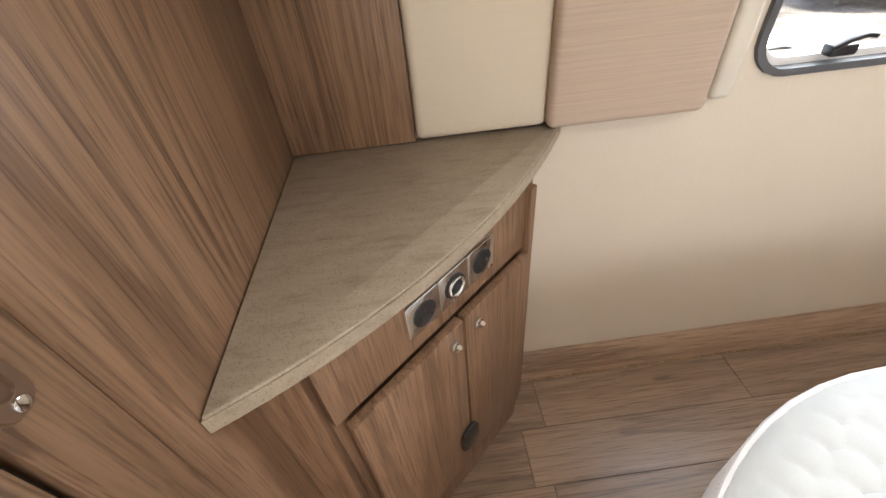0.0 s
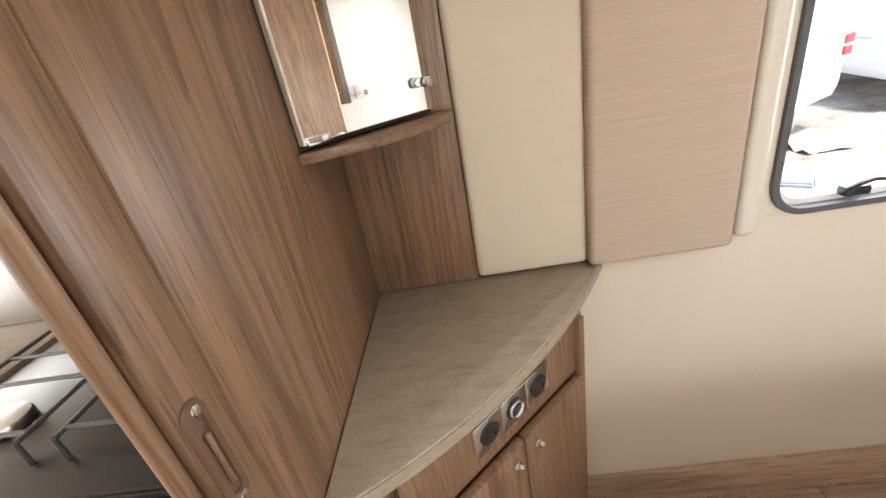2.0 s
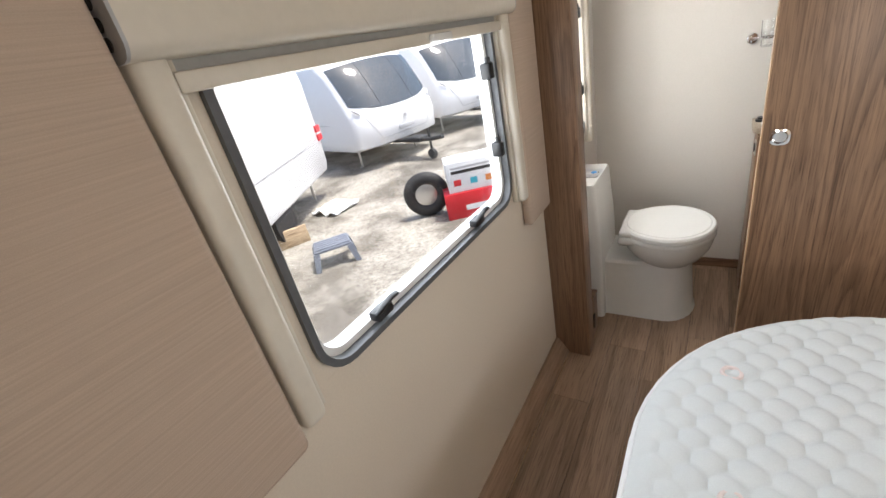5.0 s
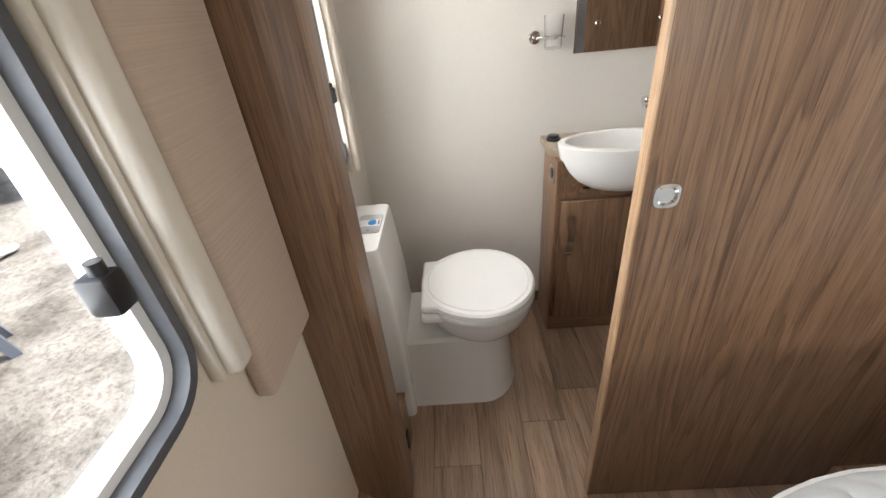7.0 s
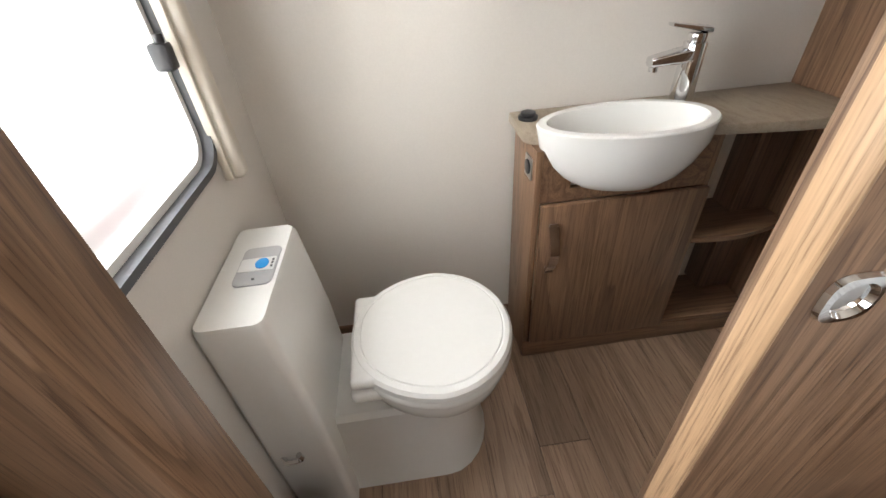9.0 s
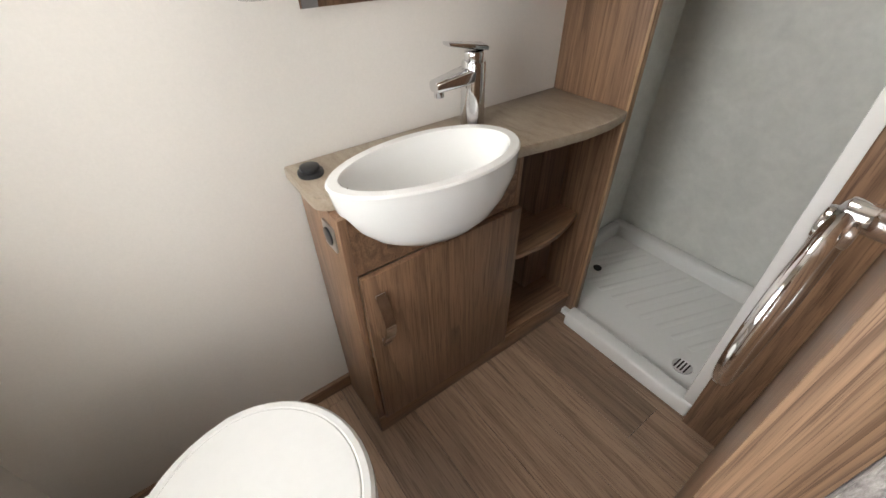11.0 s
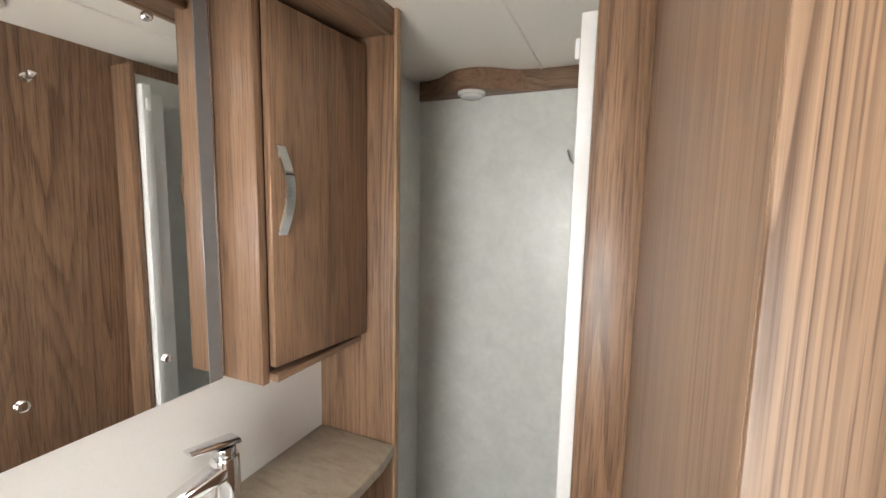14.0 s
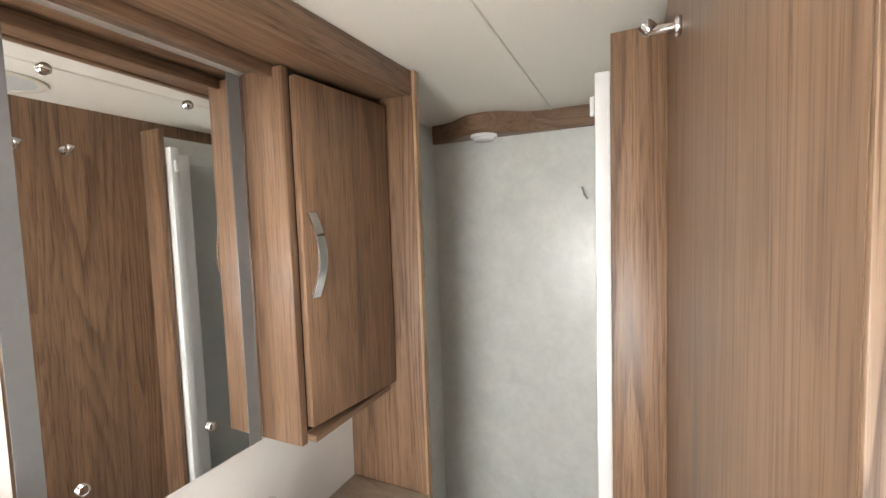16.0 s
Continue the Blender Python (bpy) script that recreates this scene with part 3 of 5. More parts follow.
for v in bm.verts:
    v.co.z = 0.06 + 0.07 * noise.noise(v.co * 7)
bmesh.ops.solidify(bm, geom=bm.faces[:], thickness=0.02)
part("sheet", bm, card, t)


# ---- bedroom ----
def pad(name, y0, y1, z0, z1, thick, mat, label):
    t = thing(name, label, "wall pad", (0.0, (y0 + y1) / 2, z0))
    bm = box(0.0, thick, y0, y1, z0, z1, 0.014, None, 5)
    bm.transform(Matrix.Translation(-Vector(t.location)))
    part("cover", bm, mat, t)
    bm = box(0.0, 0.006, y0 + 0.01, y1 - 0.01, z0 - 0.003, z0 + 0.004)
    bm.transform(Matrix.Translation(-Vector(t.location)))
    part("piping", bm, mat, t)


pad("wall_pad", 0.495, 0.740, 0.842, 1.503, 0.030, pad_cream, "cream upholstered wall panel above the corner dresser")
pad("wall_pad", 0.737, 1.035, 0.842, 1.503, 0.052, pad_beige, "beige ribbed upholstered wall panel beside the window")
pad("wall_pad", 2.056, 2.260, 0.745, 1.485, 0.036, pad_beige, "narrow beige upholstered wall panel beside the washroom post")


def wall_pelmet():
    t = thing("wall_pelmet", "walnut pelmet board along the side wall above the pads", "pelmet", (0, 1.35, 1.505))
    inv = Matrix.Translation((0, -1.35, -1.505))
    for n, bm in (("board", box(0.0, 0.022, 0.495, 2.26, 1.507, 1.72, 0.003)), ("lower_lip", box(0.0, 0.034, 0.495, 2.26, 1.489, 1.5065, 0.003))):
        bm.transform(inv)
        part(n, bm, wood_y, t)


wall_pelmet()


def bed():
    cx, cy = 1.28, 1.31

    def outline(grow, r):
        return [(x, y) for x, y in round_corner_plan(0.45 - grow, WID - 0.01, cy - 0.68 - grow, cy + 0.68 + grow, r)]
    b = thing("bed_base", "cream divan bed base under the mattress", "bed", (cx, cy, 0))
    bm = prism(outline(-0.06, 0.50), 0.0, 0.425, 0.008)
    bm.transform(Matrix.Translation((-cx, -cy, 0)))
    part("divan", bm, wall_mat, b)
    bm = prism(outline(-0.035, 0.52), 0.425, 0.445, 0.004)
    bm.transform(Matrix.Translation((-cx, -cy, 0)))
    part("slat_board", bm, wood_x, b)
    t = thing("mattress", "white quilted mattress with rounded corners and no bedding", "mattress", (cx, cy, 0.445))
    rings, n = [], 0
    for g, z in ((-0.012, 0.0), (0.0, 0.012), (0.0, 0.105), (-0.006, 0.12), (-0.016, 0.13)):
        rings.append([(x - cx, y - cy, z) for x, y in outline(g, 0.55)])
    part("side_border", loft(rings, None, (True, True)), border, t, "plain white border")
    # quilted top: puffed cells in rows
    bm = bmesh.new()
    nx, ny = 300, 260
    from_x, to_x, from_y, to_y = 0.425, WID - 0.012, cy - 0.715, cy + 0.715
    rad = 0.55

    def inside(x, y):
        dx, dy = max(0.45 + rad - x, 0), max(abs(y - cy) - (0.68 - rad), 0)
        return rad - math.hypot(dx, dy) if dx > 0 else 0.68 - abs(y - cy)
    grid = {}
    for i in range(nx + 1):
        for j in range(ny + 1):
            x, y = from_x + (to_x - from_x) * i / nx, from_y + (to_y - from_y) * j / ny
            d = inside(x, y)
            if d < -0.002:
                continue
            e = min(1.0, max(0.0, d / 0.05))
            # pillowed cells in staggered rows
            wx, wy = x + 0.006 * noise.noise((x * 9, y * 9, 1.0)), y + 0.006 * noise.noise((x * 9, y * 9, 5.0))
            near = 1.0
            for row in range(math.floor(wy / 0.043) - 1, math.floor(wy / 0.043) + 3):
                ux = wx / 0.056 + 0.5 * (row % 2)
                near = min(near, math.hypot((ux - round(ux)) * 0.056, wy - row * 0.043))
            puff = 1 - min(1.0, near / 0.033) ** 2.4
            z = 0.108 + 0.043 * math.sqrt(1 - (1 - e) ** 2) + 0.0125 * puff * e + 0.004 * noise.noise((x * 3, y * 3, 0))
            grid[i, j] = bm.verts.new((x - cx, y - cy, z))
    for i in range(nx):
        for j in range(ny):
            q = [grid.get(k) for k in ((i, j), (i + 1, j), (i + 1, j + 1), (i, j + 1))]
            if all(q):
                bm.faces.new(q)
    part("quilted_top", bm, ticking, t)
    piping = sweep([(x - cx, y - cy, 0.124) for x, y in outline(-0.005, 0.55)], 0.008, None, 8, 1.0, True)
    part("piping", piping, border, t)
    for x, y in ((0.62, 1.66), (0.62, 1.35), (0.62, 1.04), (0.95, 1.66), (0.95, 1.35), (0.95, 1.04)):
        part("tuft", sweep([(x - cx + 0.018 * math.cos(a), y - cy + 0.018 * math.sin(a), 0.158) for a in np.linspace(0, 6.28, 13)[:-1]], 0.005, None, 6, 1.0, True), tuft_mat, t, "pinkish stitched tuft")


def round_corner_plan(x0, x1, y0, y1, r, n=14):
    out = [(x1, y0), (x1, y1)]
    for cxx, cyy, a0 in ((x0 + r, y1 - r, 90), (x0 + r, y0 + r, 180)):
        for i in range(n + 1):
            a = radians(a0 + 90 * i / n)
            out.append((cxx + r * math.cos(a), cyy + r * math.sin(a)))
    return out


border = plain("white_mattress_border", (0.80, 0.80, 0.81), 0.8, 0, 0.02)
ticking = plain("white_mattress_ticking", (0.62, 0.65, 0.655), 0.85, 0, 0.03, 400, 0.15)
tuft_mat = plain("pinkish_tuft", (0.72, 0.62, 0.60), 0.85)
bed()

# partition between kitchen and bedroom
P0 = 0.26
setting("partition_kitchen", box(0.0, 0.566, P0 - 0.04, P0, 0, CEIL, 0.002), wood_z, "walnut laminate partition panel")


def sliding_leaf():
    t = thing("kitchen_sliding_door", "walnut sliding door stile with a recessed pull", "door", (0.595, 0.23, 0))
    inv = Matrix.Translation((-0.595, -0.23, 0))

    def add(n, bm, mat, lab="", par=None):
        bm.transform(inv)
        return part(n, bm, mat, par or t, lab)
    bm = box(0.5668, 0.622, 0.225, 0.2575, 0, CEIL - 0.002, 0.0015)
    add("stile", bm, wood_z)
    slot = loft([[(x, y, z) for x, z in round_rect(0.588, 0.617, 0.985, 1.105, 0.0135)] for y in (0.2585, 0.2575)])
    add("recess_plate", slot, recess_brown, "brown recessed pull plate")
    plate = loft([[(x, 0.2588, z) for x, z in round_rect(0.5885, 0.6165, 0.9855, 1.1045, 0.0135)], [(x, 0.2612, z) for x, z in round_rect(0.590, 0.615, 0.987, 1.103, 0.012)],
                  [(x, 0.2612, z) for x, z in round_rect(0.596, 0.609, 1.0, 1.09, 0.006)], [(x, 0.2588, z) for x, z in round_rect(0.5965, 0.6085, 1.0005, 1.0895, 0.006)]], None, (False, False))
    add("pull_rim", plate, recess_brown)
    add("finger_bar", box(0.6, 0.605, 0.2588, 0.263, 1.012, 1.072, 0.002), wood_z)
    for z in (0.994, 1.096):
        add("screw", rod((0.6025, 0.259, z), (0.6025, 0.2635, z), 0.0052, None, 16, None, 0.001), chrome, "chrome screw")


recess_brown = plain("brown_plastic_pull", (0.13, 0.075, 0.046), 0.4)
sliding_leaf()
setting("trim_kitchen_jamb", box(0.627, 0.639, 0.240, 0.256, 0, CEIL, 0.005), wood_z, "rounded walnut jamb strip")
# Solid near-black strip, stands in for shade between door and jamb.
setting("trim_gap_shade", box(0.622, 0.628, 0.232, 0.243, 0, CEIL), gap_shade, "dark strip standing in for the shaded gap between door and jamb")


def dresser():
    t = thing("corner_dresser", "walnut corner dresser with two cupboard doors and sockets", "dresser", (0.2, 0.45, 0))
    inv = Matrix.Translation((-0.2, -0.45, 0))

    def add(n, bm, mat, lab="", par=None):
        bm.transform(inv)
        return part(n, bm, mat, par or t, lab)
    # front runs on a straight line from A (by the partition) to B (by the wall)
    A, B = Vector((0.470, 0.340)), Vector((0.155, 0.677))
    d = (B - A).normalized()
    nrm = Vector((d.y, -d.x))
    if nrm.x < 0:
        nrm = -nrm
    L = (B - A).length

    def along(s0, s1, o0, o1, z0, z1, bev=0.0):
        bm = box(s0, s1, o0, o1, z0, z1, bev)
        bm.transform(Matrix(((d.x, nrm.x, 0, A.x), (d.y, nrm.y, 0, A.y), (0, 0, 1, 0), (0, 0, 0, 1))))
        if Matrix(((d.x, nrm.x), (d.y, nrm.y))).determinant() < 0:
            bmesh.ops.reverse_faces(bm, faces=bm.faces)
        return bm
    add("carcass", prism([(0.002, P0 + 0.002), (0.470, P0 + 0.002), (0.470, 0.325), (A.x - nrm.x * 0.02, A.y - nrm.y * 0.02), (B.x - nrm.x * 0.02, B.y - nrm.y * 0.02), (0.120, 0.694), (0.002, 0.694)], 0.0, 0.806, 0.002), wood_z)
    add("top_rail", along(0.0, L, -0.018, 0.0, 0.665, 0.804, 0.001), wood_z)
    add("bottom_rail", along(0.0, L, -0.018, 0.0, 0.0, 0.20, 0.001), wood_z)
    add("end_stile", along(L - 0.012, L + 0.006, -0.016, 0.012, 0.12, 0.80, 0.002), wood_z)
    dl = add("door", along(0.012, 0.246, 0.0, 0.018, 0.14, 0.658, 0.003), wood_z)
    dr = add("door", along(0.251, L - 0.014, 0.0, 0.018, 0.14, 0.658, 0.003), wood_z)
    for dd, s in ((dl, 0.217), (dr, 0.280)):
        c = A + d * s
        a = Vector((c.x + nrm.x * 0.018, c.y + nrm.y * 0.018, 0.622))
        b2 = Vector((c.x + nrm.x * 0.026, c.y + nrm.y * 0.026, 0.622))
        bm = rod(a, b2, 0.011, None, 20, None, 0.002)
        bm = rod(b2 + Vector((0, 0, -0.006)), b2 + Vector((nrm.x * 0.006, nrm.y * 0.006, 0.006)), 0.0045, bm, 10)
        add("lock_knob", bm, chrome, "small chrome push lock", dd)
    c = A + d * 0.237
    bm = prism(round_rect(-0.028, 0.028, -0.045, 0.045, 0.027), 0, 0.008, 0.002)
    bm.transform(Matrix(((d.x, 0, nrm.x, c.x + nrm.x * 0.0185), (d.y, 0, nrm.y, c.y + nrm.y * 0.0185), (0, 1, 0, 0.262), (0, 0, 0, 1))))
    bmesh.ops.recalc_face_normals(bm, faces=bm.faces)
    add("vent_grille", bm, black, "black oval vent")
    for k, s in enumerate((0.173, 0.240, 0.307)):
        c = A + d * s
        M = Matrix(((d.x, 0, nrm.x, c.x), (d.y, 0, nrm.y, c.y), (0, 1, 0, 0.742), (0, 0, 0, 1)))
        bm = prism(round_rect(-0.034, 0.034, -0.034, 0.034, 0.006), 0.0, 0.011, 0.002, None, M)
        bmesh.ops.recalc_face_normals(bm, faces=bm.faces)
        pl = add("socket_plate", bm, chrome, "chrome socket plate")
        bm = prism([(0.022 * math.cos(a), 0.022 * math.sin(a)) for a in np.linspace(0, 2 * math.pi, 25)[:-1]], 0.010, 0.0135, 0.001, None, M)
        bmesh.ops.recalc_face_normals(bm, faces=bm.faces)
        add("socket_face", bm, black, "black socket face", pl)
        if k == 1:
            bm = sweep([M @ Vector((0.016 * math.cos(a), 0.016 * math.sin(a), 0.015)) for a in np.linspace(0, 2 * math.pi, 25)[:-1]], 0.003, None, 8, 1, True)
            add("socket_ring", bm, chrome, "chrome ring", pl)
        else:
            bm = None
            for u, v in ((0, 0.012), (-0.011, -0.006), (0.011, -0.006)):
                q = prism(round_rect(u - 0.0025, u + 0.0025, v - 0.005, v + 0.005, 0.001, 2), 0.0132, 0.0145, 0, None, M)
                bm = join(bm, q)
            bmesh.ops.recalc_face_normals(bm, faces=bm.faces)
            # raised slivers, the slots' shade given as colour
            add("pin_slot", bm, gap_shade, "", pl)
    # worktop with a bowed front
    w = thing("dresser_worktop", "grey-brown stone-effect worktop with a bowed front edge", "worktop", (0.2, 0.45, 0.806))
    a0, a1 = Vector((0.533, P0 + 0.002)), Vector((0.006, 0.776))
    ctr = Vector((0.380, 0.560))
    pts = [(0.002, P0 + 0.002)]
    for i in range(25):
        u = i / 24
        p = a0 * (1 - u) ** 2 + ctr * 2 * u * (1 - u) + a1 * u * u
        pts.append((p.x, p.y))
    pts.append((0.002, 0.772))
    bm = prism(pts, 0.808, 0.838, 0.004)
    bm.transform(Matrix.Translation((-0.2, -0.45, -0.806)))
    part("slab", bm, stone, w)
    hub = Vector((0.05, 0.30))
    inner = [Vector(q) for q in pts[1:-1]]
    outer = [q + (q - hub).normalized() * 0.0022 for q in inner]
    strip = [tuple(q) for q in inner] + [tuple(q) for q in reversed(outer)]
    bm = prism(strip, 0.812, 0.834)
    bm.transform(Matrix.Translation((-0.2, -0.45, -0.806)))
    part("edge_band", bm, stone, w)


dresser()
setting("panel_corner", box(0.0, 0.026, P0 + 0.001, 0.493, 0.84, CEIL, 0.002), wood_z, "walnut back panel behind the dresser")


def mirror_cabinet():
    t = thing("mirror_cabinet", "corner cabinet with a tall mirrored door over a wooden shelf", "cabinet", (0.1, 0.36, 1.2))
    inv = Matrix.Translation((-0.1, -0.36, -1.2))

    def add(n, bm, mat, lab="", par=None):
        bm.transform(inv)
        return part(n, bm, mat, par or t, lab)
    pts = [(0.027, P0 + 0.002)]
    a0, a1, c = Vector((0.243, P0 + 0.002)), Vector((0.055, 0.492)), Vector((0.205, 0.428))
    for i in range(13):
        u = i / 12
        p = a0 * (1 - u) ** 2 + c * 2 * u * (1 - u) + a1 * u * u
        pts.append((p.x, p.y))
    pts.append((0.027, 0.492))
    add("shelf", prism(pts, 1.198, 1.214, 0.003), wood_y)
    A, B = Vector((0.236, 0.270)), Vector((0.043, 0.461))
    d = (B - A).normalized()
    nrm = Vector((d.y, -d.x))
    L = (B - A).length
    M = Matrix(((d.x, nrm.x, 0, A.x), (d.y, nrm.y, 0, A.y), (0, 0, 1, 0), (0, 0, 0, 1)))

    def slab(s0, s1, o0, o1, z0, z1, bev=0.0):
        bm = box(s0, s1, o0, o1, z0, z1, bev)
        bm.transform(M)
        bmesh.ops.recalc_face_normals(bm, faces=bm.faces)
        return bm
    # Thin near-black slab, paints the shade around the mirrored door.
    add("carcass", slab(0.0, L, -0.03, -0.012, 1.216, CEIL - 0.002), gap_shade)
    dr = add("door", slab(0.004, L - 0.004, -0.010, -0.0005, 1.224, CEIL - 0.006), trim_cream, "mirrored door")
    add("mirror", slab(0.006, L - 0.006, 0.0, 0.0035, 1.226, CEIL - 0.008), mirror_mat, "silvered mirror", dr)
    add("edge_strip", slab(0.0015, 0.0055, -0.01, 0.0045, 1.224, CEIL - 0.006), trim_cream, "", dr)
    add("clip", slab(0.006, 0.045, 0.004, 0.010, 1.222, 1.234, 0.002), chrome, "chrome mirror clip", dr)
    c = A + d * (L - 0.03)
    a = Vector((c.x + nrm.x * 0.004, c.y + nrm.y * 0.004, 1.272))
    b2 = a + Vector((nrm.x, nrm.y, 0)) * 0.028
    bm = rod(a, b2, 0.0085, None, 20, None, 0.0015)
    bm = rod(a + (b2 - a) * 0.5, b2 + (b2 - a) * 0.12, 0.0065, bm)
    add("knob", bm, chrome, "chrome and black knob", dr)
    add("knob_ring", rod(a + (b2 - a) * 0.45, a + (b2 - a) * 0.65, 0.009), black, "", dr)


mirror_cabinet()


# ---- kitchen end, seen past the jamb ----
def cooker():
    t = thing("cooker", "black gas cooker with cream knobs and a glass lid", "cooker", (0.3, -0.2, 0))
    inv = Matrix.Translation((-0.3, 0.2, 0))

    def add(n, bm, mat, lab="", par=None):
        bm.transform(inv)
        return part(n, bm, mat, par or t, lab)
    add("body", box(0.01, 0.50, -0.46, 0.17, 0.08, 0.875, 0.004), black)
    cp = add("control_panel", box(0.50, 0.515, -0.46, 0.17, 0.765, 0.865, 0.004), black)
    for y in (-0.40, -0.29, -0.18, -0.07, 0.04):
        kn = add("knob", rod((0.515, y, 0.81), (0.535, y, 0.81), 0.021, None, 24, None, 0.003), steel, "cream and steel knob", cp)
        bm = box(0.532, 0.556, y - 0.009, y + 0.009, 0.785, 0.833, 0.004)
        add("grip", bm, cream_knob, "", kn)
        add("dial_mark", box(0.5155, 0.5165, y - 0.012, y - 0.003, 0.847, 0.853), card, "", cp)
    add("oven_door", box(0.50, 0.525, -0.46, 0.17, 0.36, 0.745, 0.006), dark_glass)
    add("grill_door", box(0.50, 0.52, -0.46, 0.17, 0.10, 0.345, 0.006), black)
    hd = add("door_handle", box(0.545, 0.565, -0.44, 0.15, 0.690, 0.712, 0.006), steel, "steel bar handle")
    for y in (-0.42, 0.12):
        add("bracket", box(0.52, 0.56, y, y + 0.024, 0.688, 0.714, 0.003), cream_knob, "", hd)
    add("hob", box(0.03, 0.50, -0.45, 0.16, 0.875, 0.885, 0.003), black)
    for x, y in ((0.16, -0.3), (0.16, 0.0), (0.36, -0.3), (0.36, 0.0)):
        add("burner", rod((x, y, 0.885), (x, y, 0.905), 0.038, None, 24, None, 0.004), steel)
    for y in (-0.3, 0.0):
        bars = [((x, y - 0.12, 0.925), (x, y + 0.12, 0.925)) for x in (0.1, 0.22, 0.3, 0.42)]
        for yy in (-0.12, 0.12):
            bars.append(((0.08, y + yy, 0.925), (0.44, y + yy, 0.925)))
            bars += [((x, y + yy, 0.884), (x, y + yy, 0.925)) for x in (0.08, 0.44)]
        for a, c in bars:
            add("pan_bar", rod(a, c, 0.004, None, 8), grey_dark)
    lid = add("glass_lid", box(0.03, 0.04, -0.45, 0.16, 0.90, 1.36, 0.003), dark_glass, "raised smoked glass lid")
    add("lid_trim", sweep([(0.045, 0.155, 0.90), (0.045, 0.155, 1.36), (0.045, -0.445, 1.36), (0.045, -0.445, 0.90)], 0.006), steel, "", lid)


def kitchen_unit():
    t = thing("kitchen_unit", "walnut kitchen base unit beside the cooker", "cabinet", (0.3, -0.95, 0))
    inv = Matrix.Translation((-0.3, 0.95, 0))

    def add(n, bm, mat, lab="", par=None):
        bm.transform(inv)
        return part(n, bm, mat, par or t, lab)
    add("body", box(0.002, 0.48, -1.45, -0.465, 0.0, 0.86, 0.003), wood_z)
    for y in (-1.445, -0.955):
        dr = add("door", box(0.48, 0.498, y, y + 0.485, 0.08, 0.85, 0.003), wood_z)
        add("handle", rod((0.515, y + 0.06, 0.62), (0.515, y + 0.06, 0.78), 0.006, rod((0.498, y + 0.06, 0.7), (0.515, y + 0.06, 0.7), 0.006)), chrome, "chrome bar handle", dr)
    w = thing("kitchen_worktop", "grey-brown stone-effect worktop on the kitchen unit", "worktop", (0.3, -0.95, 0.861))
    part("slab", box(-0.298, 0.21, -0.5, 0.484, 0.0, 0.03, 0.003), stone, w)


kitchen_unit()
setting("splashback", box(0.0, 0.006, -1.45, 0.218, 0.895, 1.45), steel, "grey metal splashback behind the cooker")
cream_knob = plain("cream_knob", (0.55, 0.50, 0.40), 0.35)
cooker()


# ---- partition between bedroom and washroom ----
PB0, PB1 = 2.302, 2.342
setting("partition_bath", box(0.722, 1.4485, PB0, PB1, 0, CEIL - 0.0005), wood_z, "walnut washroom partition")
setting("trim_partition_end", box(0.7185, 0.7218, PB0, PB1, 0, CEIL - 0.0008, 0.001), wood_lit, "pale edge band of the partition")
setting("partition_bath_side", box(1.449, WID, PB0, PB1, 0, CEIL - 0.0005), wood_z, "walnut partition behind the shower")
setting("partition_pile_seal", box(0.712, 0.722, 2.286, 2.3015, 0, 1.90), pile_mat, "grey pile seal beside the sliding door")
ps = box(0.716, 2.1, 2.288, 2.300, 1.88, 1.90)
setting("trim_seal_top", ps, pile_mat, "grey pile seal above the sliding door")
setting("trim_post", box(0.0, 0.150, 2.262, 2.348, 0, CEIL - 0.001, 0.003), wood_z, "walnut post between bedroom and washroom")
setting("trim_header", box(0.150, 0.722, 2.302, 2.345, 1.90, CEIL - 0.001, 0.003), wood_x, "walnut header over the washroom doorway")


def washroom_door():
    t = thing("door_1", "walnut sliding washroom door standing open, with a chrome catch", "door", (1.0, 2.27, 0), kind="structure")
    inv = Matrix.Translation((-1.0, -2.27, 0))

    def add(n, bm, mat, lab="", par=None):
        bm.transform(inv)
        return part(n, bm, mat, par or t, lab)
    add("leaf", box(0.6625, 1.32, 2.252, 2.284, 0.012, 1.90, 0.001), wood_z)
    add("edge_band", box(0.660, 0.6635, 2.2515, 2.2845, 0.012, 1.90, 0.001), wood_edge, "pale edge band")
    # squarish catch with bowed sides and a round dished centre
    def sq(k, e=3.2):
        return [(k * math.copysign(abs(math.cos(a)) ** (2 / e), math.cos(a)), k * math.copysign(abs(math.sin(a)) ** (2 / e), math.sin(a))) for a in np.linspace(0, 2 * math.pi, 49)[:-1]]

    def circ(k):
        return [(k * math.cos(a), k * math.sin(a)) for a in np.linspace(0, 2 * math.pi, 49)[:-1]]
    rings = [[(0.702 + u, y, 0.958 + v) for u, v in o] for y, o in ((2.2515, sq(0.0235)), (2.247, sq(0.022)), (2.246, circ(0.0175)), (2.2505, circ(0.0145)))]
    add("catch_plate", loft(rings, None, (True, True)), chrome, "square chrome catch")


washroom_door()


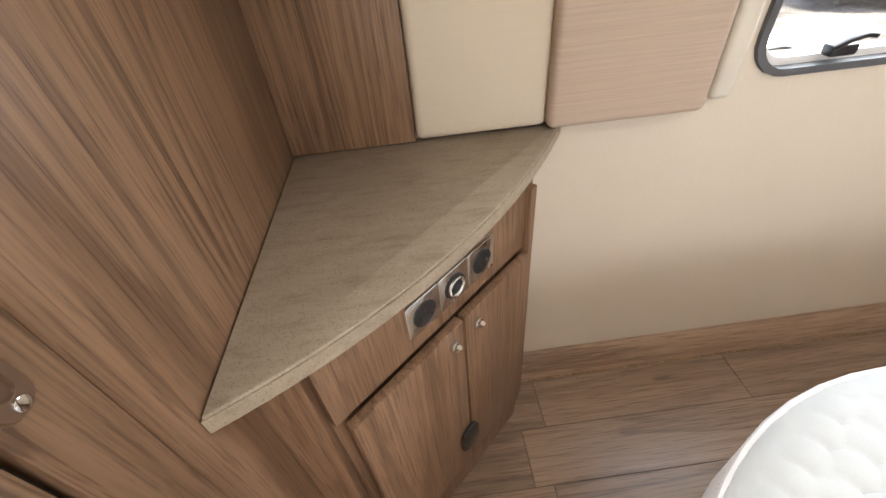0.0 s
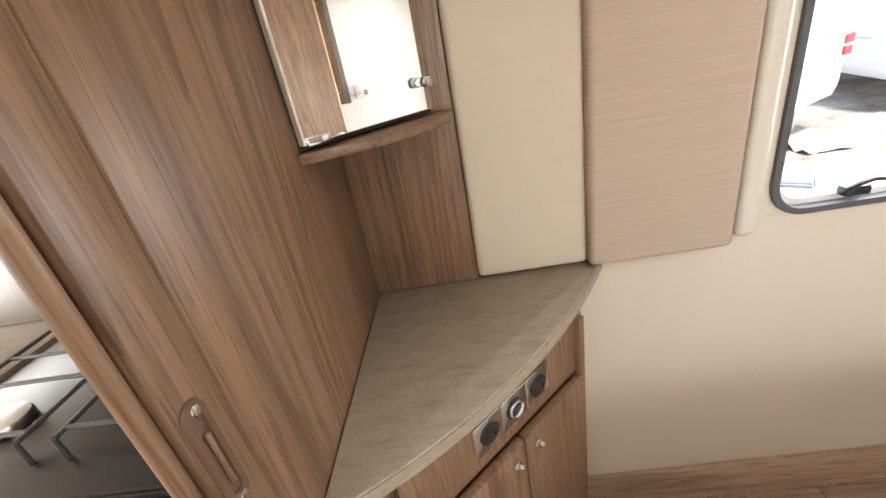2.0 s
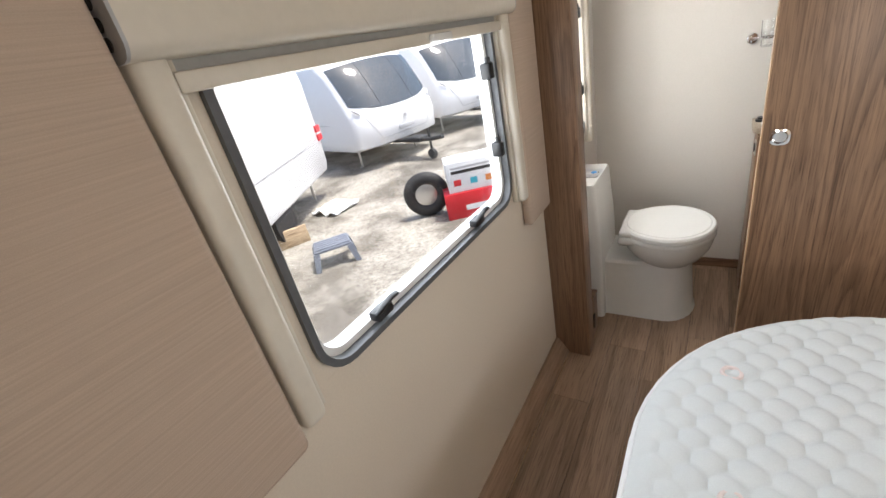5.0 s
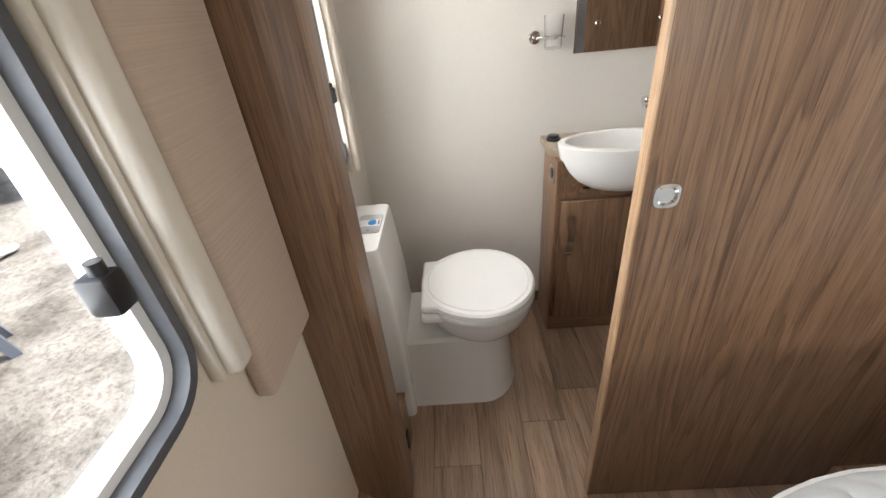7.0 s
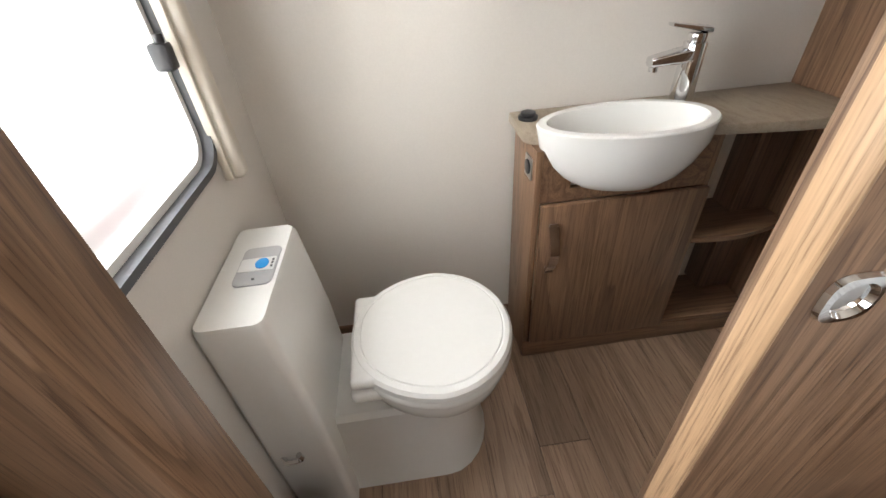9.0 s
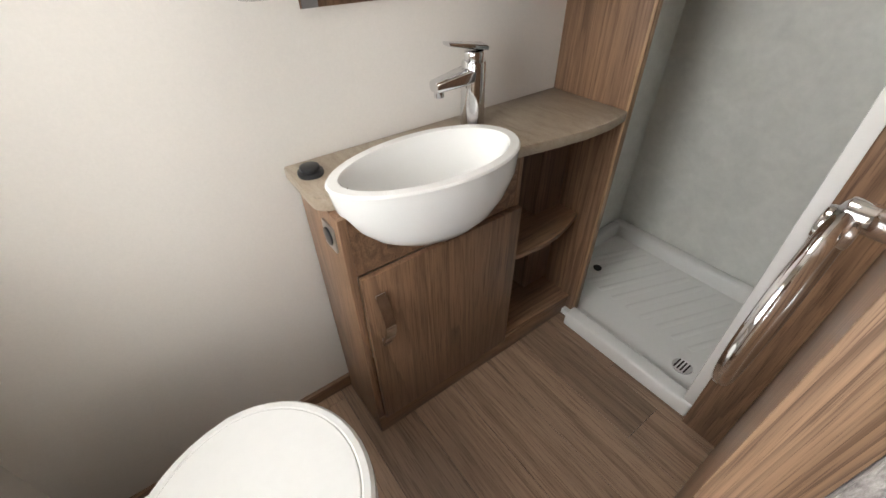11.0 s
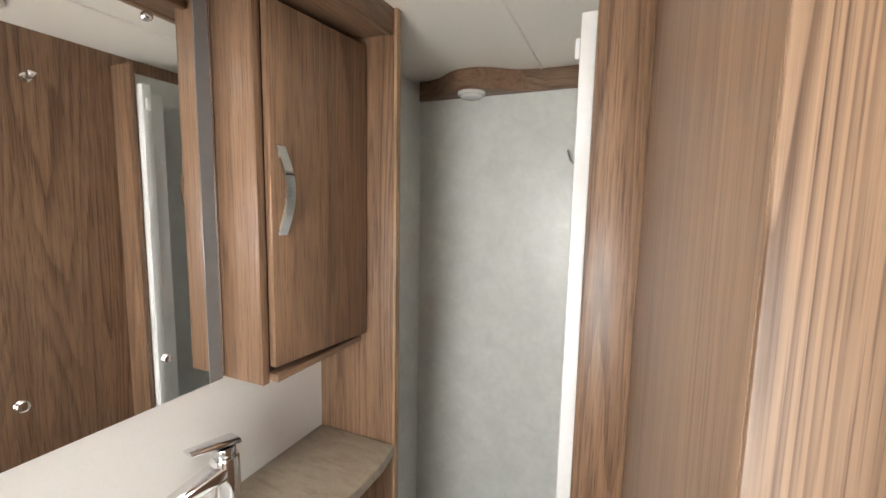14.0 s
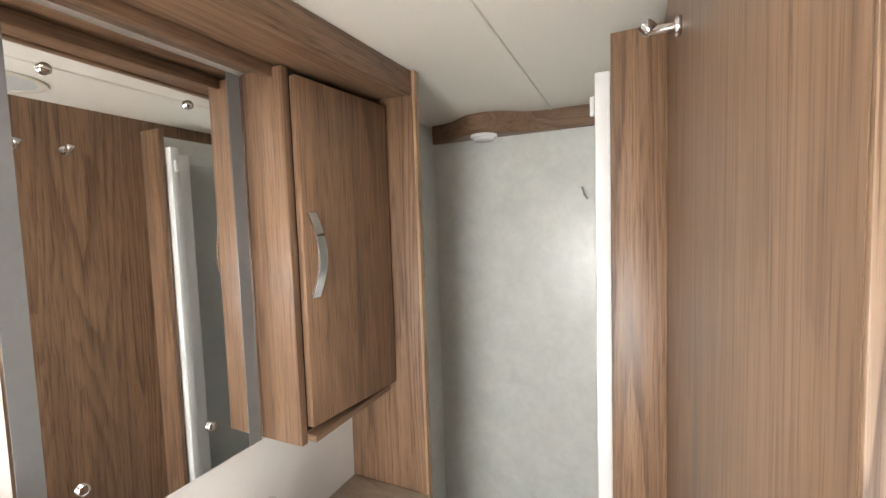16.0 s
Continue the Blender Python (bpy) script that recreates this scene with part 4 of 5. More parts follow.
# ---- washroom ----
def toilet():
    t = thing("toilet", "white cassette toilet with a closed lid and a wall console", "toilet", (0.3, 2.75, 0))
    inv = Matrix.Translation((-0.3, -2.75, 0))

    def add(n, bm, mat, lab="", par=None):
        bm.transform(inv)
        return part(n, bm, mat, par or t, lab)
    # console by the wall: tapers upward, top tilts
    r = []
    for z, x1, ya, yb in ((0.0, 0.148, 2.56, 2.90), (0.28, 0.146, 2.56, 2.90), (0.45, 0.142, 2.562, 2.898), (0.69, 0.126, 2.566, 2.880)):
        r.append([(x, y, z) for x, y in round_rect(0.002, x1, ya, yb, 0.018, 4)])
    r.append([(x, y, z + 0.006 - 0.0) for (x, y, z) in [(0.004 + (p[0] - 0.002) * 0.94, 2.57 + (p[1] - 2.566) * 0.97, 0.695) for p in r[-1]]])
    add("console", loft(r), toilet_white)
    pan = add("control_panel", prism(round_rect(0.040, 0.114, 2.672, 2.792, 0.014), 0.7005, 0.7045, 0.001), grey_plastic, "grey control panel")
    add("button_strip", prism(round_rect(0.043, 0.111, 2.712, 2.752, 0.003), 0.7042, 0.7062), white_gloss, "", pan)
    add("flush_button", prism([(0.086 + 0.013 * math.cos(a), 2.732 + 0.016 * math.sin(a)) for a in np.linspace(0, 2 * math.pi, 29)[:-1]], 0.706, 0.7085, 0.0008), blue_plastic, "blue flush button", pan)
    for y in (2.722, 2.732, 2.742):
        add("level_mark", box(0.104, 0.108, y - 0.003, y + 0.003, 0.706, 0.707), black, "", pan)
    add("panel_dot", rod((0.078, 2.688, 0.7045), (0.078, 2.688, 0.7055), 0.003, None, 12), grey_dark, "", pan)
    # pedestal
    ped = []
    for z, g in ((0.0, 0.004), (0.012, 0.0), (0.022, -0.006), (0.25, -0.02), (0.285, -0.022), (0.297, -0.034)):
        o = []
        for i in range(13):
            a = radians(-90 + 180 * i / 12)
            o.append((0.40 + (0.125 + g) * math.cos(a), 2.77 + (0.165 + g) * math.sin(a), z))
        ped.append([(0.10, 2.605 - g, z)] + o + [(0.10, 2.935 + g, z)])
    add("pedestal", loft(ped), toilet_white)
    # bowl and lid: egg with its point at the hinge side
    cx, cy = 0.405, 2.735

    def egg(k, z, grow=0.0, n=44):
        o = []
        for i in range(n):
            a = 2 * math.pi * i / n
            rx = (0.185 + grow) * k * (1.06 if math.cos(a) < 0 else 1.0)
            ry = (0.195 + grow) * k
            e = 2.5 if math.cos(a) < 0 else 2.0
            u = rx * math.copysign(abs(math.cos(a)) ** (2 / e), math.cos(a))
            v = ry * math.copysign(abs(math.sin(a)) ** (2 / e), math.sin(a)) * (1 - 0.20 * max(0, -math.cos(a)))
            o.append((cx + u, cy + v, z))
        return o
    add("bowl", loft([egg(0.60, 0.285), egg(0.74, 0.31), egg(0.90, 0.355), egg(0.965, 0.395), egg(0.975, 0.412)]), toilet_white)
    add("seat", loft([egg(0.985, 0.413), egg(1.0, 0.418), egg(1.0, 0.432), egg(0.985, 0.437)]), toilet_white)
    lid = add("lid", loft([egg(0.985, 0.438), egg(1.0, 0.442), egg(0.995, 0.456), egg(0.96, 0.464), egg(0.90, 0.466), egg(0.885, 0.464), egg(0.87, 0.467), egg(0.4, 0.470)]), toilet_white, "closed lid")
    add("hinge_block", box(0.212, 0.330, 2.600, 2.868, 0.435, 0.463, 0.012, box(0.208, 0.335, 2.594, 2.874, 0.395, 0.432, 0.016, None, 4), 4), toilet_white)
    add("hinge_line", box(0.262, 0.265, 2.66, 2.81, 0.4625, 0.4655, 0.001), grey_plastic, "", lid)
    bm = sweep([(0.035, 2.564, 0.290), (0.045, 2.548, 0.292), (0.068, 2.546, 0.298), (0.080, 2.545, 0.303), (0.085, 2.543, 0.314), (0.083, 2.541, 0.330)], 0.0065)
    add("lever", bm, chrome, "small chrome lever")


toilet()


def pipe_boxing():
    t = thing("pipe_boxing", "low walnut boxing with a black oval vent beside the post", "boxing", (0.0, 2.42, 0))
    part("side", box(0.118, 0.134, -0.070, 0.075, 0.0, 0.196, 0.001), wood_z, t)
    part("end", box(0.001, 0.1178, 0.059, 0.075, 0.0, 0.196, 0.001), wood_z, t)
    part("top", box(0.001, 0.1365, -0.071, 0.077, 0.1965, 0.208, 0.002), wood_x, t)
    vent = prism(round_rect(-0.018, 0.018, -0.040, 0.040, 0.0175), 0, 0.006, 0.002, None, Matrix(((0, 0, 1, 0.1342), (1, 0, 0, -0.005), (0, 1, 0, 0.085), (0, 0, 0, 1))))
    part("vent", vent, black, t, "black oval vent")


pipe_boxing()


def vanity():
    t = thing("vanity_unit", "walnut vanity unit with one door and open shelves", "vanity unit", (1.1, 3.05, 0))
    inv = Matrix.Translation((-1.1, -3.05, 0))
    F = 2.962

    def add(n, bm, mat, lab="", par=None):
        bm.transform(inv)
        return part(n, bm, mat, par or t, lab)
    add("side_panel", box(0.705, 0.723, F, R - 0.015, 0.0, 0.765, 0.001), wood_z)
    add("divider", box(1.172, 1.188, F, R - 0.002, 0.06, 0.765, 0.001), wood_z)
    add("back_panel", box(1.188, 1.519, R - 0.012, R - 0.002, 0.06, 0.765), wall_mat)
    # box in the shelves' rear corner, darker than the other walnut
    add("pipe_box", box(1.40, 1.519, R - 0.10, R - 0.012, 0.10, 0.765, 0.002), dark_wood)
    add("fascia", box(1.100, 1.171, F, F + 0.016, 0.715, 0.765, 0.0, box(1.070, 1.171, F, F + 0.016, 0.655, 0.715, 0.0, box(0.723, 0.765, F, F + 0.016, 0.715, 0.765, 0.0, box(0.723, 0.800, F, F + 0.016, 0.655, 0.715, 0.0, box(0.723, 1.171, F, F + 0.016, 0.618, 0.655))))), wood_y)
    add("plinth", box(0.705, 1.519, F - 0.004, F + 0.012, 0.0, 0.072, 0.001), wood_x)
    add("lower_shelf", prism([(1.188, R - 0.012), (1.188, F + 0.002), (1.519, F - 0.01), (1.519, R - 0.012)], 0.072, 0.088, 0.001), wood_x)
    sh = [(1.188, R - 0.012), (1.188, F + 0.004)] + [(1.188 + 0.331 * u, F + 0.004 - 0.02 * math.sin(math.pi * u) + 0.03 * u * u) for u in (0.2, 0.4, 0.6, 0.8, 1.0)] + [(1.519, R - 0.012)]
    add("middle_shelf", prism(sh, 0.415, 0.433, 0.001), wood_x)
    dr = add("door", box(0.724, 1.186, F - 0.016, F, 0.078, 0.6155, 0.002), wood_z)
    arc = [(0.760, F - 0.018 - 0.03 * math.sin(math.pi * u), 0.40 + 0.155 * u) for u in np.linspace(0, 1, 11)]
    bm = loft([[(p[0] + a * 0.013, p[1] + b2 * 0.004, p[2]) for a, b2 in ((-1, -1), (1, -1), (1, 1), (-1, 1))] for p in arc])
    bm = box(0.747, 0.773, F - 0.022, F - 0.016, 0.392, 0.42, 0.003, bm)
    bm = box(0.747, 0.773, F - 0.022, F - 0.016, 0.535, 0.563, 0.003, bm)
    add("handle", finish(bm), chrome, "bowed chrome handle", dr)
    sp = add("switch_plate", prism(round_rect(2.985, 3.04, 0.675, 0.735, 0.006), 0.7008, 0.7052, 0.001, None, Matrix(((0, 0, 1, 0), (1, 0, 0, 0), (0, 1, 0, 0), (0, 0, 0, 1)))), steel, "steel switch plate")
    bm = rod((0.701, 3.012, 0.706), (0.6965, 3.012, 0.706), 0.02, None, 24, None, 0.002)
    add("switch", bm, black, "round black switch", sp)
    w = thing("vanity_worktop", "grey-brown stone-effect vanity top with a rounded end", "worktop", (1.1, 3.05, 0.766))
    pts = [(1.519, R - 0.001), (0.688, R - 0.001), (0.686, 3.06)]
    pts += [(0.726 - 0.04 * math.cos(a), 3.032 - 0.04 * math.sin(a)) for a in np.linspace(0.2, math.pi / 2, 6)]
    pts += [(0.742, 2.986)] + [(0.938 - 0.190 * math.cos(a), 2.985 + 0.096 * math.sin(a)) for a in np.linspace(0, math.pi, 17)] + [(1.132, 2.938), (1.22, 2.922), (1.34, 2.905), (1.44, 2.905), (1.519, 2.918)]
    bm = prism(pts, 0.768, 0.796, 0.004)
    bm.transform(Matrix.Translation((-1.1, -3.05, -0.766)))
    part("slab", bm, stone, w)
    v = thing("black_vent_cap", "round black cap on the vanity top", "cap", (0.722, 3.105, 0.796))
    part("flange", rod((0, 0, 0), (0, 0, 0.010), 0.026, None, 24, None, 0.002), black, v)
    part("cap", rod((0, 0, 0.010), (0, 0, 0.020), 0.020, None, 24, None, 0.003), black, v)


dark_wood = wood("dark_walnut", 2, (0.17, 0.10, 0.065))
vanity()


def basin():
    cx, cy = 0.930, 2.984
    t = thing("washbasin", "white oval ceramic basin set into the vanity front", "basin", (cx, cy, 0.66))

    def ell(kx, ky, z, dy=0.0, n=48):
        o = []
        for i in range(n):
            a = 2 * math.pi * i / n
            u, v = math.cos(a), math.sin(a)
            o.append((kx * u + 0.012 * v, ky * v * (1.0 + 0.08 * u) + dy - 0.05 * u * 0.2, z))
        return o
    B = 0.66
    zr = 0.820 - B
    rings = [ell(0.02, 0.012, -0.012, -0.02), ell(0.07, 0.04, -0.009, -0.02), ell(0.118, 0.068, 0.006, -0.018), ell(0.152, 0.086, 0.028, -0.016), ell(0.183, 0.102, 0.060, -0.011), ell(0.211, 0.116, 0.105, -0.004), ell(0.219, 0.120, zr - 0.012), ell(0.221, 0.121, zr - 0.004), ell(0.217, 0.118, zr),
             ell(0.196, 0.100, zr), ell(0.192, 0.097, zr - 0.005), ell(0.175, 0.086, zr - 0.04), ell(0.135, 0.066, 0.065), ell(0.08, 0.045, 0.042), ell(0.03, 0.02, 0.038)]
    part("bowl", loft(rings), white_ceramic, t)
    part("waste", rod((0.02, 0, 0.036), (0.02, 0, 0.044), 0.026, None, 24, None, 0.002), chrome, t, "chrome waste")
    # flat dark disc in place of shade down the waste
    part("waste_hole", rod((0.02, 0, 0.0435), (0.02, 0, 0.045), 0.014), gap_shade, t)


basin()


def tap():
    x, y, z = 1.128, 3.088, 0.796
    t = thing("basin_tap", "polished chrome mixer tap with a flat lever", "tap", (x, y, z))
    d = Vector((-0.98, 0.12, 0)).normalized()
    sd = Vector((-d.y, d.x, 0))
    t.scale = (1.15, 1.15, 1.15)
    part("base_ring", rod((0, 0, 0), (0, 0, 0.006), 0.027, None, 28, None, 0.001), chrome, t)
    part("body", rod((0, 0, 0.005), (0, 0, 0.135), 0.025, None, 28, 0.024, 0.004), chrome, t)

    def bar(a, b2, w0, h0, w1, h1):
        q = []
        for p, w, h in ((a, w0, h0), (b2, w1, h1)):
            q.append([p + sd * u * w + Vector((0, 0, v * h)) for u, v in ((-1, -0.6), (-0.6, -1), (0.6, -1), (1, -0.6), (1, 0.6), (0.6, 1), (-0.6, 1), (-1, 0.6))])
        return finish(loft(q), 0.002)
    part("spout", bar(Vector((0, 0, 0.112)) - d * 0.005, Vector((0, 0, 0.098)) + d * 0.090, 0.023, 0.018, 0.017, 0.010), chrome, t)
    part("aerator", rod(Vector((0, 0, 0.078)) + d * 0.078, Vector((0, 0, 0.092)) + d * 0.078, 0.010), chrome, t)
    part("cartridge", rod((0, 0, 0.134), (0, 0, 0.152), 0.019, None, 24, None, 0.003), chrome, t)
    part("lever", bar(Vector((0, 0, 0.156)) - d * 0.022, Vector((0, 0, 0.170)) + d * 0.062, 0.018, 0.006, 0.014, 0.0035), chrome, t)


tap()


def tumbler_holder():
    t = thing("tumbler_holder", "chrome wall holder with a clear glass tumbler", "tumbler holder", (0.655, R, 1.134))
    part("rose", rod((0, 0, 0), (0, -0.014, 0), 0.021, None, 24, None, 0.003), chrome, t)
    part("arm", rod((0, -0.01, 0), (0, -0.042, 0), 0.007), chrome, t)
    part("ring", sweep([(0.055 + 0.035 * math.cos(a), -0.045 + 0.035 * math.sin(a), 0) for a in np.linspace(0, 2 * math.pi, 25)[:-1]], 0.004, rod((0, -0.042, 0), (0.022, -0.045, 0), 0.005), 8, 1, True), chrome, t)
    pr = [(0.027, -0.035), (0.032, 0.065), (0.030, 0.065), (0.025, -0.031)]
    part("tumbler", loft([[(0.055 + r * math.cos(a), -0.045 + r * math.sin(a), z) for a in np.linspace(0, 2 * math.pi, 25)[:-1]] for r, z in pr]), tumbler_mat, t, "clear glass tumbler")


tumbler_holder()


def wall_mirror():
    t = thing("washroom_mirror", "large frameless mirror with grey printed borders", "mirror", (1.0, R, 1.07))
    inv = Matrix.Translation((-1.0, -R, -1.07))
    x0, x1, z0, z1 = 0.790, 1.194, 1.073, 1.876

    def add(n, bm, mat, lab="", par=None):
        bm.transform(inv)
        return part(n, bm, mat, par or t, lab)
    add("glass", box(x0, x1, R - 0.008, R - 0.001, z0, z1), mirror_mat)
    for a in (x0 + 0.004, x1 - 0.034):
        add("border", box(a, a + 0.030, R - 0.0095, R - 0.0082, z0, z1), grey_band, "grey printed border")
    for x in (0.865, 1.074):
        for z in (1.160, 1.787):
            add("screw_cap", rod((x, R - 0.008, z), (x, R - 0.015, z), 0.0085, None, 18, None, 0.003), chrome, "chrome screw cap")
    t2 = thing("light_pelmet", "walnut beam above the mirror and locker", "pelmet", (1.0, R, 1.88))
    inv2 = Matrix.Translation((-1.0, -R, -1.88))
    front = [(0.30, 2.985), (1.52, 2.928), (1.52, 2.946), (0.30, 3.003)]
    for n, bm in (("front_board", prism(front, 1.884, CEIL - 0.001, 0.003)), ("under_board", prism([(0.30, 3.004), (1.52, 2.947), (1.52, R - 0.002), (0.30, R - 0.002)], 1.888, 1.902, 0.002)), ("light_baffle", box(0.30, 1.199, 3.079, 3.095, 1.862, 1.887, 0.002))):
        bm.transform(inv2)
        part(n, bm, wood_x, t2)


wall_mirror()


def washroom_locker():
    t = thing("washroom_locker", "walnut wall locker with a bowed chrome handle", "locker", (1.36, 3.1, 1.07))
    inv = Matrix.Translation((-1.36, -3.1, -1.07))

    def add(n, bm, mat, lab="", par=None):
        bm.transform(inv)
        return part(n, bm, mat, par or t, lab)
    add("side_panel", box(1.200, 1.218, 3.055, R - 0.001, 1.073, 1.882, 0.001), wood_z)
    add("bottom_panel", box(1.218, 1.525, 3.03, R - 0.001, 1.079, 1.095, 0.001), wood_x)
    # Dark sheet behind the door, its colour replaces the locker's inner shade.
    add("recess_shade_sheet", box(1.218, 1.525, 3.062, 3.07, 1.095, 1.882), gap_shade)
    # door is a little skewed: it comes forward towards the shower
    q = [(1.222, 3.058), (1.222, 3.040), (1.514, 3.006), (1.514, 3.024)]
    dr = add("door", prism(q, 1.108, 1.868, 0.003), wood_z)
    arc = [(1.241, 3.036 - 0.004 - 0.026 * math.sin(math.pi * u), 1.395 + 0.185 * u) for u in np.linspace(0, 1, 13)]
    bm = loft([[(p[0] + a * 0.012, p[1] + b2 * 0.003, p[2]) for a, b2 in ((-1, -1), (1, -1), (1, 1), (-1, 1))] for p in arc])
    add("handle", bm, chrome, "bowed chrome handle", dr)


washroom_locker()
setting("panel_shower_side", box(1.521, 1.539, 2.925, R, 0, CEIL - 0.001, 0.002), wood_z, "walnut end panel between vanity and shower")
setting("trim_shower_edge", box(1.519, 1.541, 2.918, 2.926, 0, CEIL - 0.002, 0.001), wood_edge, "pale edge band of the end panel")


# ---- shower ----
BX = 2.12
setting("wall_shower_back", box(BX, BX + 0.02, 2.347, R - 0.001, 0, 1.90), shower_mat, "mottled grey shower board")
setting("wall_shower_rear", box(1.542, BX, R - 0.02, R - 0.001, 0, 1.90), shower_mat, "mottled grey shower board")
setting("wall_shower_front", box(1.50, BX, 2.347, 2.362, 0, 1.90), shower_mat, "mottled grey shower board")
setting("trim_shower_post", box(1.449, 1.468, PB1 + 0.0005, 2.442, 0, 1.908, 0.001), wood_z, "walnut post beside the shower door")


def curved_pelmet():
    t = thing("shower_pelmet", "wavy dark walnut pelmet along the shower ceiling", "pelmet", (2.1, 2.75, 1.9))
    ys = np.linspace(2.363, R - 0.021, 40)

    def xof(y):
        return 2.105 - 0.105 / (1 + math.exp(-(y - 2.80) / 0.035)) * (1 / (1 + math.exp((y - 3.02) / 0.03)))
    rings = []
    for y in ys:
        x = xof(y)
        rings.append([(x - 2.1, y - 2.75, -0.025), (x - 2.1, y - 2.75, 0.049), (2.119 - 2.1, y - 2.75, 0.049), (2.119 - 2.1, y - 2.75, -0.025)])
    part("board", loft(rings), wood_y, t)
    s = thing("shower_lamp", "small round white shower lamp under the pelmet", "lamp", (2.05, 2.912, 1.875))
    part("rim", rod((0, 0, 0), (0, 0, -0.012), 0.052, None, 32, 0.050, 0.003), white_gloss, s)
    part("diffuser", rod((0, 0, -0.012), (0, 0, -0.022), 0.044, None, 32, 0.036, 0.003), white_gloss, s)


curved_pelmet()


def shower_tray():
    t = thing("shower_tray", "white moulded shower tray with slanting ribs and a drain", "shower tray", (1.8, 2.75, 0))
    inv = Matrix.Translation((-1.8, -2.75, 0))

    def add(n, bm, mat, lab="", par=None):
        bm.transform(inv)
        return part(n, bm, mat, par or t, lab)
    add("floor_pan", box(1.50, BX, 2.363, R - 0.021, 0.0, 0.022), white_gloss)
    bm = box(1.462, 1.515, 2.444, 2.917, 0.0, 0.062, 0.008, None, 3)
    bm = box(BX - 0.05, BX - 0.001, 2.363, R - 0.021, 0.0, 0.085, 0.012, bm, 3)
    bm = box(1.515, BX - 0.04, R - 0.06, R - 0.021, 0.0, 0.085, 0.012, bm, 3)
    bm = box(1.515, BX - 0.04, 2.363, 2.41, 0.0, 0.07, 0.012, bm, 3)
    add("rim", bm, white_gloss)
    for i in range(11):
        y = 2.50 + i * 0.062
        a, b2 = Vector((1.70, y, 0.021)), Vector((2.04, y - 0.12, 0.021))
        if b2.y < 2.43:
            k = (y - 2.43) / 0.12
            b2 = a + (b2 - a) * max(0.15, k)
        add("rib", sweep([a, b2], 0.014, None, 8, 0.22), white_gloss)
    dr = add("drain", rod((1.612, 2.54, 0.022), (1.612, 2.54, 0.028), 0.032, None, 32, None, 0.002), chrome, "chrome drain")
    # dark bars stand for the shade in the drain's slots
    for k in range(4):
        add("drain_slot", box(1.590, 1.634, 2.523 + k * 0.011, 2.528 + k * 0.011, 0.0275, 0.029), gap_shade, "", dr)
    add("plug_hole", rod((1.80, 3.02, 0.022), (1.80, 3.02, 0.028), 0.017, None, 24), black, "black plug hole")


shower_tray()


def shower_door():
    t = thing("shower_door", "white-framed folding shower door folded against the post", "shower door", (1.5, 2.43, 0.062))
    inv = Matrix.Translation((-1.5, -2.43, -0.062))

    def add(n, bm, mat, lab="", par=None):
        bm.transform(inv)
        return part(n, bm, mat, par or t, lab)
    add("jamb", box(1.468, 1.497, 2.443, 2.474, 0.063, 1.845, 0.004), white_gloss)
    for k in range(3):
        y = 2.38 + k * 0.02
        add("fold_stile", box(1.500, 1.56, y, y + 0.014, 0.07, 1.83, 0.004), white_gloss)
    add("folded_pane", box(1.56, 1.86, 2.395, 2.401, 0.09, 1.80), tumbler_mat, "clear folded pane")
    add("latch", box(1.475, 1.490, 2.474, 2.484, 1.76, 1.80, 0.003), white_gloss)


shower_door()


def hook(at, d, label):
    t = thing("robe_hook", label, "hook", at, "chrome hooks in the washroom")
    d = Vector(d)
    part("rose", rod((0, 0, 0), d * 0.008, 0.014, None, 20, None, 0.002), chrome, t)
    part("stem", rod(d * 0.006, d * 0.04, 0.0065, None, 14), chrome, t)
    part("tip", rod(d * 0.036, d * 0.048 + Vector((0, 0, 0.012)), 0.011, None, 18, None, 0.003), chrome, t)
    return t


h = hook((1.225, PB1, 1.808), (0, 1, 0), "small chrome robe hook on the walnut partition")
copy_thing(h, Matrix.Translation((1.105, PB1, 1.808)))
hook((1.70, R - 0.02, 1.74), (0, -1, 0), "small chrome hook in the shower")
t = thing("shower_hose_hook", "small chrome hook on the shower board", "hook", (BX, 2.55, 1.62), "chrome hooks in the washroom")
part("bent_rod", sweep([(0, 0, 0), (-0.018, 0, 0.0), (-0.03, 0.006, 0.012), (-0.034, 0.015, 0.04)], 0.004), chrome, t)


